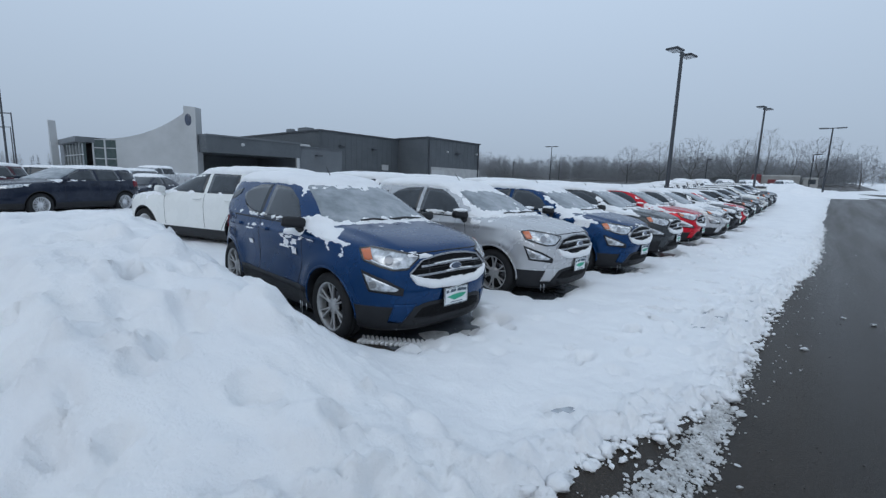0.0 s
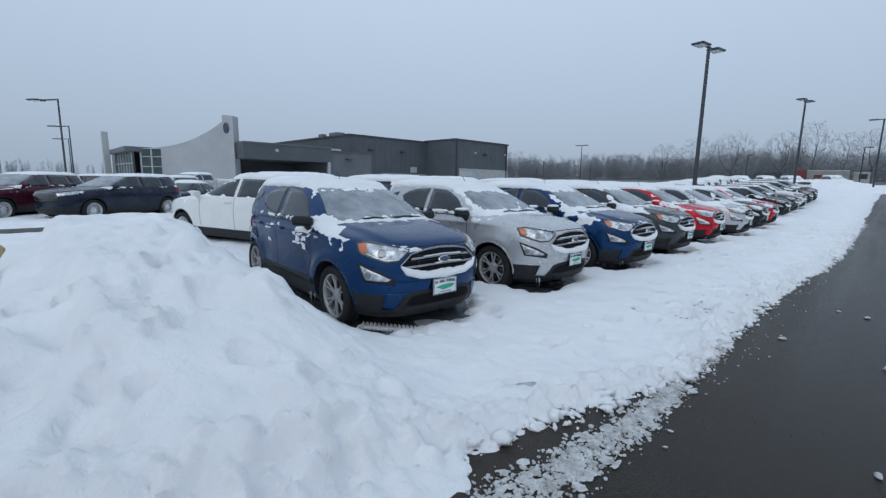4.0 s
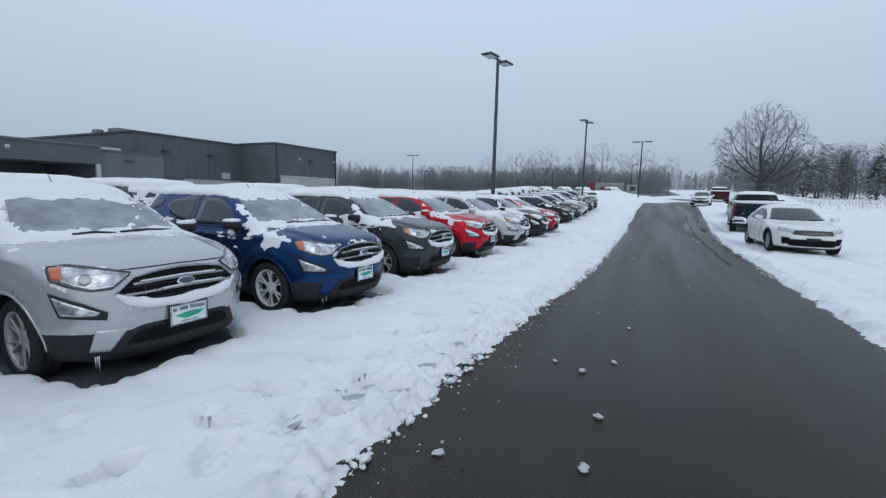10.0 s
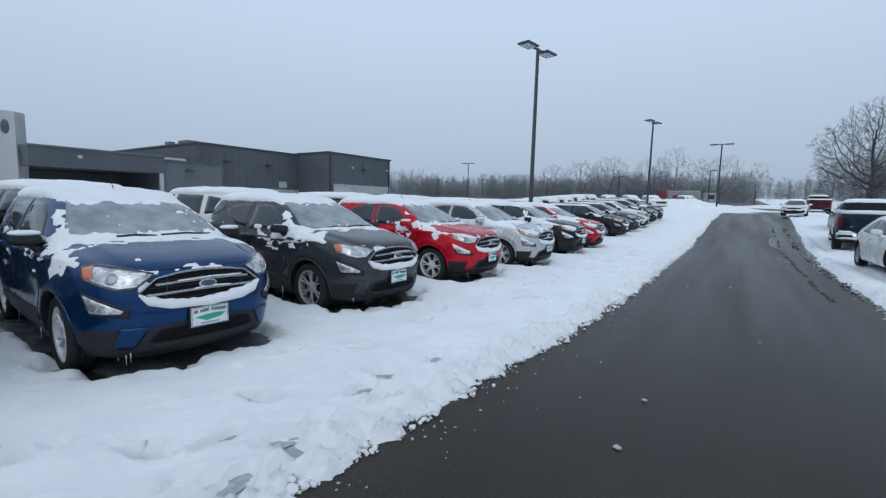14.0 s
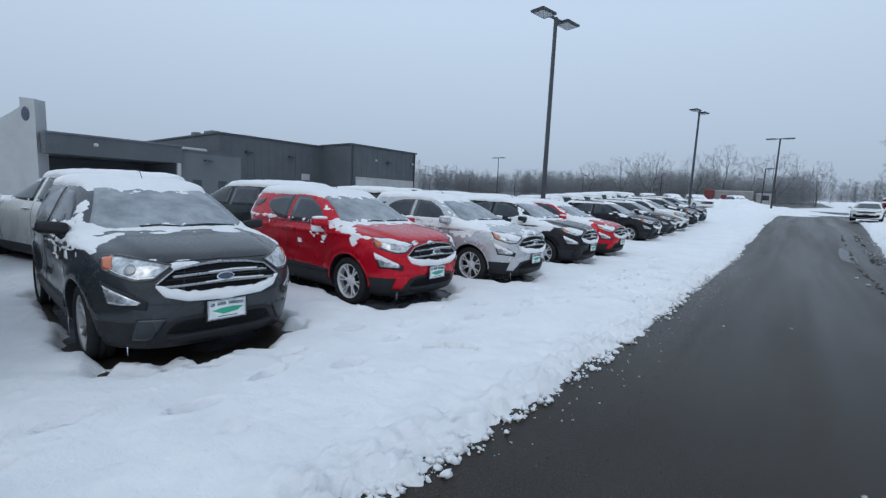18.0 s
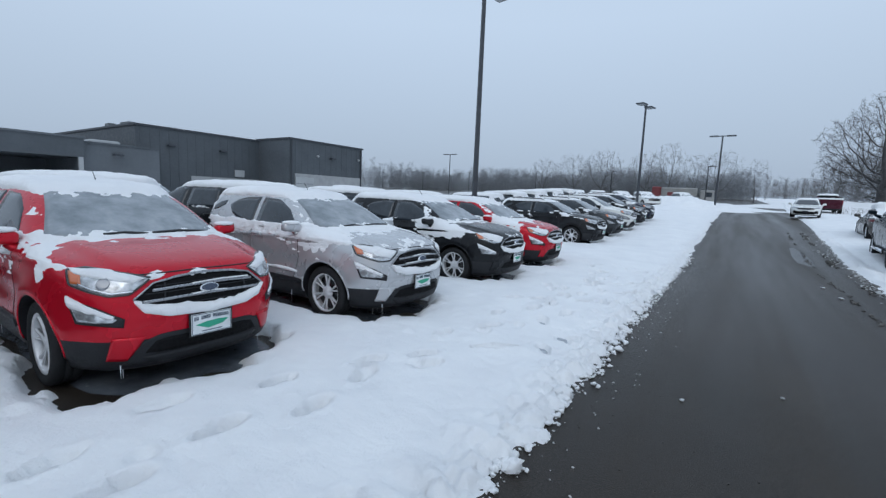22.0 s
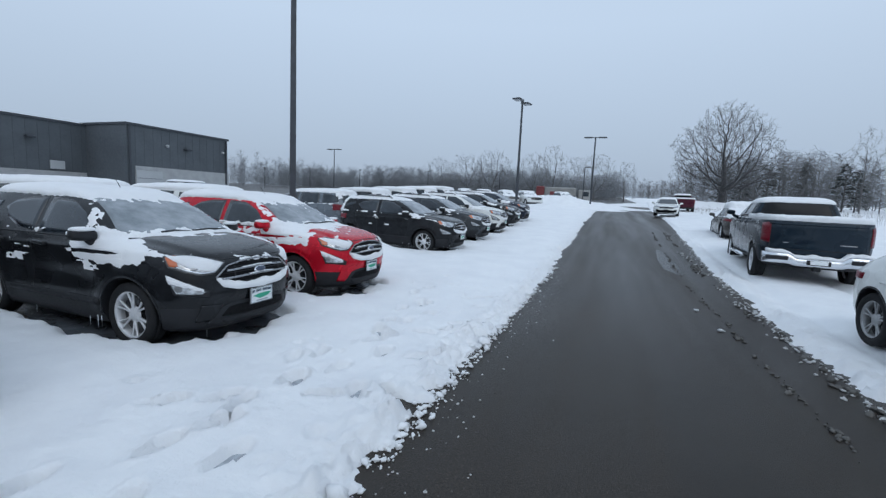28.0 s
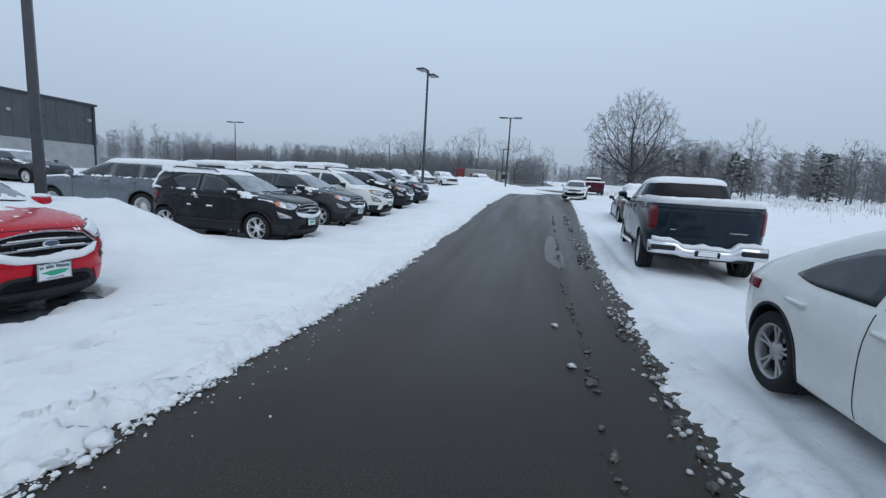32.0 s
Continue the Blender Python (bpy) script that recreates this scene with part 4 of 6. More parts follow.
def lot_snow(x, y):
    """Depth of the snow lying on the tarmac; below zero the tarmac is bare."""
    bend = -0.27 * np.clip(3.6 - y, 0, 6)
    left = -0.47 - 0.32 * smooth(13, 7, y) + bend + 0.09 * fbm(y * 0.7, 3.1, 0, 2, 3) + 0.07 * fbm(y * 2.6, 1.7, 0, 2, 4) + 0.10 * fbm(x * 6, y * 6, 0, 3, 6)
    right = 3.08 + 0.045 * np.clip(y - 22, 0, 60) + 0.10 * fbm(y * 0.6, 9.2, 0, 2, 7) + 0.06 * fbm(y * 3.1, 4.4, 0, 2, 8)
    d = np.where(x < 1.3, left - x, x - right)
    far_end = 60.0 + 1.5 * fbm(x * 0.2, 2.0, 0, 2, 9)
    d = np.where((x < 1.3), np.minimum(d, (far_end - y) * 0.6), d)
    h = -0.06 + 0.115 * np.clip((d + 0.03) / 0.22, 0, 1) ** 0.6 + 0.07 * smooth(0.1, 1.2, d)
    h = h + 0.055 * np.exp(-((d - 0.22) / 0.22) ** 2) * (0.4 + fbm(x * 6, y * 6, 0, 3, 12)) + 0.075 * np.exp(-((d - .10) / 0.22) ** 2) * fbm(x * 16, y * 16, 0, 3, 13) + np.exp(-((d - .16) / 0.24) ** 2) * (0.11 * np.abs(fbm(x * 8, y * 8, 0, 3, 17)) - 0.02)
    h = h + 0.03 * fbm(x * 0.9, y * 0.9, 0, 3, 14) + 0.020 * fbm(x * 4, y * 4, 0, 3, 15) * smooth(0.1, 0.5, d) + 0.016 * np.abs(fbm(x * 7, y * 7, 0, 2, 16)) * smooth(2.6, 0.4, d)
    # ploughed heap beside the first car
    low = smooth(0.15, -0.35, y)
    rise = np.clip((-1.0 - x) / 4.0, 0, 1) ** 0.8 * smooth(-11.5 + 4.6 * low, -6.5 + 1.2 * low, x)
    across = smooth(2.05, 0.75, y + 0.08 * fbm(x * 1.4, 5.0, 0, 2, 21)) * (0.74 + 0.26 * smooth(-0.25, 0.05, y)) * smooth(-6.0, -0.4, y)
    heap = 1.08 * rise * across * (1 + 0.10 * fbm(x * 0.9, y * 0.9, 0, 3, 22)) + 0.09 * rise ** .6 * across * fbm(x * 1.7, y * 1.7, 0, 3, 23) + rise ** .5 * across * (0.035 * fbm(x * 5.5, y * 5.5, 0, 3, 25) + 0.05 * np.abs(fbm(x * 2.4, y * 2.4, 0, 3, 26)) + 0.10 * smooth(0.30, 0.62, fbm(x * 0.8, y * 0.8, 0, 2, 27)) * np.abs(fbm(x * 9, y * 9, 0, 3, 28))) - 0.09 * across * smooth(0.0, 0.3, rise) * smooth(0.25, 0.6, fbm(x * 5, y * 5, 0, 2, 24))
    heap = heap + 0.06 * np.exp(-((x + 5.2) / 1.0) ** 2 - ((y - 0.15) / 0.22) ** 2)
    h = h + np.where(heap > 0.85, 0.85 + 0.45 * (heap - 0.85), heap)
    # knobs and dents on the heap
    for px, py, r, up in KNOBS:
        near = (np.abs(x - px) < 2.2 * r) & (np.abs(y - py) < 2.2 * r)
        q = np.hypot(x[near] - px, y[near] - py) / r
        h[near] += up * np.sqrt(np.clip(1 - q * q, 0, 1)) if up > 0 else up * smooth(1.15, 0.6, q) - 0.25 * up * np.exp(-((q - 1.35) / 0.25) ** 2)
    # a lower heap at the lamp post in the gap of the row
    gap = np.exp(-((y - 25.0) / 1.05) ** 4) * smooth(-3.6, -6.6, x) * smooth(-11.0, -8.5, x)
    h = h + 0.85 * gap * (1 + 0.2 * fbm(x * 1.3, y * 1.3, 0, 3, 31))
    # banks at the far end of the lane and along the field
    for cx, cy, rx, ry, hh in ((-6.0, 70.0, 6.5, 3.0, 1.5), (-14.0, 66.0, 5.0, 2.5, 1.2), (9.5, 48.0, 2.2, 6.0, 1.2), (12.0, 86.0, 9.0, 3.0, 1.0), (-3.6, 55.0, 1.8, 4.0, 0.5), (-3.2, 63.5, 3.4, 1.6, 0.95)):
        h = h + hh * np.exp(-((x - cx) / rx) ** 2 - ((y - cy) / ry) ** 2) * (1 + 0.25 * fbm(x * 0.8, y * 0.8, 0, 3, 33))
    # the foot of the lamp post stands clear of the heap
    h = h - 0.52 * np.exp(-((x + 5.6) / 1.6) ** 4 - ((y + 0.88) / 0.40) ** 4)
    # a cleared aisle across the lot
    aisle = smooth(-17.9, -17.4, x + 0.15 * fbm(y * 0.8, 3.0, 0, 2, 35)) * smooth(-15.1, -15.5, x) * smooth(1.6, 0.9, y) * smooth(-40, -38, y)
    h = h - 0.30 * aisle
    # wet tarmac left bare under the cars
    for cy, cx in CAR_SPOTS:
        u, v = x - cx, (y - cy) + math.tan(radians(1.5)) * (x - cx)
        r = (np.abs((u - (0.10 if cy < 3.5 else 0.02)- 0.0) / 1.97) ** 5 + np.abs(v / 0.90) ** 5) ** 0.2 + 0.16 * fbm(x * 2.5, y * 2.5, 0, 3, 41) + 0.07 * fbm(x * 8, y * 8, 0, 2, 43)
        h = h - 0.30 * smooth(1.12, 0.84, r) * (0.75 + 0.55 * fbm(x * 2.0, y * 2.0, 0, 2, 42) + 0.35 * (u > -1.6))
    # footprints
    for px, py, ang, depth in PRINTS:
        near = (np.abs(x - px) < 0.4) & (np.abs(y - py) < 0.4)
        if near.any():
            u = (x - px) * math.cos(ang) + (y - py) * math.sin(ang)
            v = -(x - px) * math.sin(ang) + (y - py) * math.cos(ang)
            r = np.sqrt((u / 0.150) ** 2 + (v / (0.062 + 0.010 * np.sign(u))) ** 2)
            k = smooth(1.10, 0.86, r)
            h = h * (1 - k) + np.minimum(h, 0.135 - depth) * k + 0.016 * np.exp(-((r - 1.4) / 0.22) ** 2)
    for x0, y0, x1, y1, wide, depth in SCUFFS:
        lx, ly = x1 - x0, y1 - y0
        f = np.clip(((x - x0) * lx + (y - y0) * ly) / (lx * lx + ly * ly), 0, 1)
        r = np.hypot(x - x0 - f * lx, y - y0 - f * ly) / (wide * (0.55 + 0.45 * np.sin(3.1 * f + .2)))
        k = smooth(1.15, 0.8, r + .25 * fbm(x * 9, y * 9, 0, 2, 51))
        h = h * (1 - k) + np.minimum(h, 0.135 - depth) * k + 0.014 * np.exp(-((r - 1.5) / 0.3) ** 2)
    # wheel ruts along the field side
    for rx in (3.95, 5.5):
        h = h - 0.06 * np.exp(-((x - rx - 0.15 * np.sin(y * 0.21)) / 0.13) ** 2) * (y < 40)
    return h


CAR_SPOTS = [(2.983, -5.08), (5.54, -5.02), (7.96, -4.88), (10.613, -4.97), (13.483, -5.04), (16.13, -4.86), (19.22, -4.94), (21.785, -5.02)] + [(y, -5.53) for y in (27.95, 30.9, 33.7, 36.5, 39.3)]
rp = random.Random(5)
KNOBS = [(rp.uniform(-6.0, -1.2), rp.uniform(-1.2, 1.75), rp.uniform(.04, .13), rp.choice((-.05, -.035, -.07, .05, .07))) for k in range(110)]
KNOBS += [(-4.05, .75, .15, .13), (-3.65, 1.3, .09, -.09), (-3.55, 1.45, .08, -.08), (-2.9, 1.0, .22, .12), (-3.6, 1.35, .17, .1), (-2.0, .75, .2, .09), (-2.35, .62, .1, -.09), (-3.3, .35, .12, -.08)]
KNOBS += [(rp.uniform(-3.2, -.7), rp.uniform(2.5, 24), rp.uniform(.04, .09), rp.choice((-.04, -.05, .03))) for k in range(90)]
PRINTS = []
for x0, y0, x1, y1, n in ((-1.75, 3.0, -1.1, 9.5, 13), (-1.3, 5.0, -1.0, 8.5, 9), (-2.3, 8.0, -1.7, 15.0, 12), (-1.9, 14.0, -1.5, 21.5, 13), (-1.2, 18.5, -2.2, 22.5, 8), (-2.6, 10.0, -2.3, 14.0, 6), (-0.8, 15.5, -1.9, 19.0, 7)):
    for k in range(n):
        f = (k + .5) / n
        side = 0.11 if k % 2 else -0.11
        PRINTS.append((x0 + (x1 - x0) * f + side + rp.uniform(-.05, .05), y0 + (y1 - y0) * f + rp.uniform(-.1, .1), math.atan2(y1 - y0, x1 - x0) + rp.uniform(-.4, .4), rp.uniform(.075, .105)))
for px, py, ang in ((-1.05, 18.35, 1.5), (-1.15, 20.0, .5), (-.75, 20.2, .35), (-1.6, 2.37, 1.2), (-0.95, 21.6, .6), (-.9, 20.6, .4)):
    PRINTS.append((px, py, ang, 0.10))
for px, py, ang in ((-1.26, 5.06, .9), (-1.29, 5.23, 1.2), (-1.18, 5.32, .6), (-1.25, 5.50, 1.1), (-1.27, 5.66, .8), (-1.80, 5.93, .5), (-1.85, 5.29, .7), (-1.25, 5.84, .6), (-1.03, 5.88, .9), (-1.10, 7.44, .2),
                    (-1.72, 7.65, .4), (-1.08, 6.44, .8), (-1.08, 6.74, .7), (-1.53, 17.49, 1.3), (-2.12, 17.55, .8), (-1.5, 19.64, .1), (-1.62, 6.9, .6), (-2.1, 6.4, .5), (-1.9, 8.9, .7), (-1.4, 8.6, .9)):
    PRINTS.append((px, py, ang, rp.uniform(.09, .11)))
# long scuffs where a foot dragged: two ends, half width, depth
SCUFFS = [(-1.32, 18.12, -.93, 18.30, .045, .10), (-.84, 18.50, -.56, 18.40, .085, .24), (-.85, 20.87, -.61, 21.03, .05, .11), (-1.02, 20.20, -.74, 20.46, .05, .11), (-1.72, 4.77, -1.57, 4.92, .05, .10),
          (-1.3, 21.9, -.9, 22.4, .05, .10), (-1.0, 19.2, -.75, 19.5, .05, .10), (-1.7, 11.9, -1.35, 12.2, .045, .11), (-1.5, 15.3, -1.2, 15.7, .045, .11)]


def lines(*spans):
    out = []
    for a, b, step in spans:
        out += np.arange(a, b, step).tolist()
    return np.array(out)


def sheet(name, xs, ys, depth):
    X, Y = np.meshgrid(xs, ys, indexing="ij")
    H = depth(X, Y)
    nx, ny = X.shape
    i = np.arange(nx - 1)[:, None] * ny
    k = np.arange(ny - 1)[None, :]
    F = np.stack([i + k, i + ny + k, i + ny + k + 1, i + k + 1], -1).reshape(-1, 4)
    F = F[H.reshape(-1)[F].max(axis=1) > -0.012]
    V = np.stack([X, Y, np.maximum(H, -0.03) + lie(Y)], -1).reshape(-1, 3)
    used = np.unique(F)
    remap = np.zeros(len(V), int)
    remap[used] = np.arange(len(used))
    V, F = V[used], remap[F]
    me = bpy.data.meshes.new(name)
    me.vertices.add(len(V))
    me.vertices.foreach_set("co", V.ravel())
    me.loops.add(F.size)
    me.loops.foreach_set("vertex_index", F.ravel().astype(np.int32))
    me.polygons.add(len(F))
    me.polygons.foreach_set("loop_start", np.arange(0, F.size, 4, dtype=np.int32))
    me.polygons.foreach_set("use_smooth", np.ones(len(F), bool))
    me.update(calc_edges=True)
    me.validate()
    return me


gx = np.concatenate([[-2000, -600, -200, -80], lines((-60, 62, 4)), [80, 200, 600, 2000]])
gy = np.concatenate([[-2000, -400, -100], lines((-40, 20, 4), (20, 110, 1.0)), [120, 150, 200, 300, 500, 1000, 2000]])
tagged(part("ground", sheet("ground", gx, gy, lambda x, y: 0.0 * x), M["asphalt"]), "dark wet asphalt of the lane and car lot", "ground", kind="structure")
far_lines = [-2000, -900, -400, -220, -140, -100, -80]
xs = np.concatenate([far_lines, lines((-70, -18.4, 1.5), (-18.4, -14.8, .2), (-14.8, -12, .7), (-12, -9, .25), (-9, -6.2, .07), (-6.2, -2.3, .04), (-2.3, -0.1, .022), (-0.1, 2.7, .4), (2.7, 6.4, .06), (6.4, 14, .4), (14, 60, 3)), [70, 100, 160, 300, 700, 2000]])
ys = np.concatenate([[-2000, -700, -250, -100, -50], lines((-30, -6, 2), (-6, -2, .2), (-2, 24, .034), (24, 34, .09), (34, 64, .3), (64, 110, 1.5)), [120, 140, 180, 260, 500, 1000, 2000]])
tagged(part("snow_ground", sheet("snow_ground", xs, ys, lot_snow), M["snow"]), "trodden snow over the car lot and the field", "snow", kind="structure")


# ---- meltwater and grime on the lane ----
def wet_patch(cx, cy, rx, ry, seed, lift=.004, n=48):
    """A thin film lying on the tarmac with a ragged outline, as verts and faces."""
    vs = [(cx, cy, float(lie(cy)) + lift)]
    for k in range(n):
        a = 2 * math.pi * k / n
        f = 1 + .6 * float(fbm(np.array([.9 * math.cos(a) + 3.1 * seed]), np.array([.9 * math.sin(a)]), 0, 3, seed)[0])
        x, y = cx + rx * f * math.cos(a), cy + ry * f * math.sin(a)
        vs.append((x, y, float(lie(y)) + lift))
    return vs, [(0, 1 + k, 1 + (k + 1) % n) for k in range(n)]


rw = random.Random(77)
for cx, cy, rx, ry, seed in ((2.42, 29.6, .22, 1.9, 12),):
    tagged(part("puddle", mesh_of("puddle", *wet_patch(cx, cy, rx, ry, seed, .003, 96)), M["water"]), "shallow puddle of meltwater on the asphalt", "puddle", kind="structure")
# Meltwater film whose lightened colour stands in for sky sheen under each car.
for k, (cy, cx) in enumerate(CAR_SPOTS):
    tagged(part("puddle", mesh_of("puddle", *wet_patch(cx + .1, cy, 2.35, 1.05, 30 + k, .005, 64)), M["melt"]), "meltwater standing on the bare tarmac under a parked car", "puddle", kind="structure")
tagged(part("ice_film", mesh_of("ice_film", *joined(wet_patch(-3.27, 2.87, .13, .16, 6, .006), wet_patch(-3.1, 3.2, .07, .12, 8, .006), wet_patch(-3.0, 5.75, .12, .22, 7, .006))), M["slush"]), "thin film of ice on the bare wet tarmac", "ice", kind="stuff")
# Grey films in print bottoms: wet trodden snow plus shade put into the colour.
wet = []
for k, (px, py, ang, depth) in enumerate(PRINTS):
    if depth < .085:
        continue
    vs, fs = wet_patch(0, 0, .125, .052, k % 11 + 3, 0.0, 18)
    m = pose(px, py, .1385 - depth, 0, 0, math.degrees(ang))
    wet.append(([m @ Vector((v[0], v[1], 0)) for v in vs], fs))
for k, (x0, y0, x1, y1, wide, depth) in enumerate(SCUFFS):
    if depth < .2:
        vs, fs = wet_patch(0, 0, .42 * math.hypot(x1 - x0, y1 - y0), wide * .75, k + 5, 0.0, 30)
        m = pose((x0 + x1) / 2, (y0 + y1) / 2, .1385 - depth, 0, 0, math.degrees(math.atan2(y1 - y0, x1 - x0)))
        wet.append(([m @ Vector((v[0], v[1], 0)) for v in vs], fs))
tagged(part("print_slush_shade", mesh_of("print_slush_shade", *joined(*wet)), M["shaded_wet_snow"]), "grey wet snow with painted shade in the bottoms of footprints", "snow", kind="stuff")
tread = []
for k in range(15):
    u = -.33 + k * .047
    for side in (-1, 1):
        tread.append(moved(blob(.016, .055, .022, 3.0, 8, 5), pose(-3.36 + u * .80, 2.46 + u * .55, .02, 0, 0, 34 + 24 * side) @ pose(0, side * .05, 0)))
tagged(part("tyre_print", mesh_of("tyre_print", *joined(*tread)), M["snow"]), "ribbed tyre print pressed in snow", "snow", kind="stuff")
# y of each car's middle, colour, snow on bonnet and screen, rims
ROW_X, ROW_TURN = -5.08, -2.5
ROW = [
    (-5.08, 2.983, -3.2, "blue", -0.62, -0.3, "rim_dark", -0.6, 0.22, 0.15, "dark blue crossover with patchy snow beside the snow pile"),
    (-5.02, 5.54, -1.4, "silver", -0.60, 0.10, "rim_dark", -0.6, 0.0, 0.25, "silver crossover with snow on roof and clear bonnet"),
    (-4.88, 7.96, -2.5, "blue", -0.42, 0.05, "rim", -0.5, 0.0, 0.0, "blue crossover with snow streaks on its bonnet"),
    (-4.97, 10.613, -1.6, "grey", -0.45, -0.3, "rim_dark", -0.5, 0.2, 0.1, "dark grey crossover with a snowy roof"),
    (-5.04, 13.483, -0.2, "red", -0.45, -0.3, "rim", -0.25, 0.22, 0.2, "bright red crossover with snow on its wings"),
    (-4.86, 16.13, -0.6, "silver", -0.05, -0.35, "rim", 0.2, 0.3, 0.85, "silver crossover thickly dusted with snow"),
    (-4.94, 19.22, -0.2, "black_paint", -0.5, -0.2, "rim", 0.4, 0.7, 0.1, "black crossover with snow over its wings"),
    (-5.02, 21.785, -0.8, "red", -0.1, -0.05, "rim", 0.3, 0.4, 0.1, "red crossover half buried in fresh snow"),
]
for k, (x, y, turn, col, hood, scr, rim, lamp, fender, belt, label) in enumerate(ROW):
    crossover(M[col], pose(x, y, -.008, 0, 0, turn), label, 11 + 3 * k, hood, scr, M[rim], False, lamp, clad=M[col] if col == "red" or k == 5 else None, fender=fender, belt=belt, mirror_snow=0 if k in (0, 3) else .9, ledge=k in (1, 5))
ROW2 = [(27.95, "black_paint", -.75, -.75), (30.9, "grey", -.7, -.7), (33.7, "white", -.4, -.5), (36.5, "black_paint", -.6, -.6), (39.3, "navy", -.7, -.6)]
for k, (y, col, hood, scr) in enumerate(ROW2):
    crossover(M[col], pose(ROW_X - .33, y - .12, float(lie(y)), 0, 0, ROW_TURN), "parked %s crossover with light snow" % {"black_paint": "black", "grey": "dark grey", "white": "white", "navy": "dark navy"}[col], 61 + 5 * k, hood, scr, M["rim"], True, -0.5, k < 4, roof=.022)


# ---- other vehicles ----
SHAPES = {
    "suv": dict(spec=BIG_SUV, name="suv",
        screen=([(-.62, 1.575), (-.3, 1.60), (.3, 1.60), (.62, 1.575)], [(-.78, 1.21), (-.4, 1.195), (.4, 1.195), (.78, 1.21)]),
        back=([(-.58, 1.56), (.58, 1.56)], [(-.68, 1.22), (.68, 1.22)]),
        panes=[([(.62, 1.20), (.30, 1.42), (-.02, 1.545), (-.42, 1.565)], [(.62, 1.195), (.30, 1.185), (-.02, 1.18), (-.42, 1.175)]),
               ([(-.52, 1.57), (-1.28, 1.56)], [(-.52, 1.175), (-1.36, 1.185)]), ([(-1.42, 1.55), (-2.0, 1.49)], [(-1.48, 1.19), (-2.1, 1.25)])],
        grille=([(-.62, .98), (0, 1.02), (.62, .98)], [(-.60, .74), (0, .70), (.60, .74)]),
        head=([(-1.12, .98), (-.52, 1.05)], [(-1.12, .87), (-.55, .95)]), tail=(140, [(.55, 1.18), (1.0, 1.15)], [(.55, .95), (1.0, .98)]), mirror=(.72, 1.06, 1.22)),
    "sedan": dict(spec=SEDAN, name="sedan",
        screen=([(-.52, 1.30), (-.3, 1.32), (.3, 1.32), (.52, 1.30)], [(-.70, .955), (-.4, .94), (.4, .94), (.70, .955)]),
        back=([(-.50, 1.29), (.50, 1.29)], [(-.62, .99), (.62, .99)]),
        panes=[([(.58, .95), (.28, 1.12), (-.05, 1.265), (-.38, 1.29)], [(.58, .945), (.28, .94), (-.05, .935), (-.38, .935)]),
               ([(-.45, 1.29), (-.72, 1.265), (-1.02, 1.14), (-1.24, 1.00)], [(-.45, .935), (-.72, .94), (-1.02, .945), (-1.24, .985)])],
        grille=([(-.56, .70), (0, .71), (.56, .70)], [(-.44, .585), (0, .565), (.44, .585)]),
        head=([(-1.08, .72), (-.60, .78)], [(-1.08, .63), (-.62, .69)]), tail=(150, [(.1, .86), (.85, .84)], [(.1, .78), (.85, .72)]), mirror=(.60, .97, 1.0)),
    "pickup": dict(spec=PICKUP, name="pickup_truck",
        screen=([(-.62, 1.81), (.62, 1.81)], [(-.80, 1.44), (.80, 1.44)]), back=([(-.66, 1.84), (.66, 1.84)], [(-.80, 1.45), (.80, 1.45)]),
        panes=[([(1.1, 1.45), (.85, 1.63), (.6, 1.78), (.22, 1.80)], [(1.1, 1.445), (.85, 1.435), (.6, 1.43), (.22, 1.43)]), ([(.14, 1.80), (-.66, 1.78)], [(.14, 1.43), (-.72, 1.43)])],
        grille=([(-.72, 1.14), (0, 1.18), (.72, 1.14)], [(-.70, .82), (0, .78), (.70, .82)]),
        head=([(-1.2, 1.16), (-.75, 1.22)], [(-1.2, .98), (-.78, 1.04)]), tail=(150, [(.45, 1.33), (.67, 1.34)], [(.45, .92), (.67, .90)]), mirror=(1.0, 1.18, 1.53)),
}


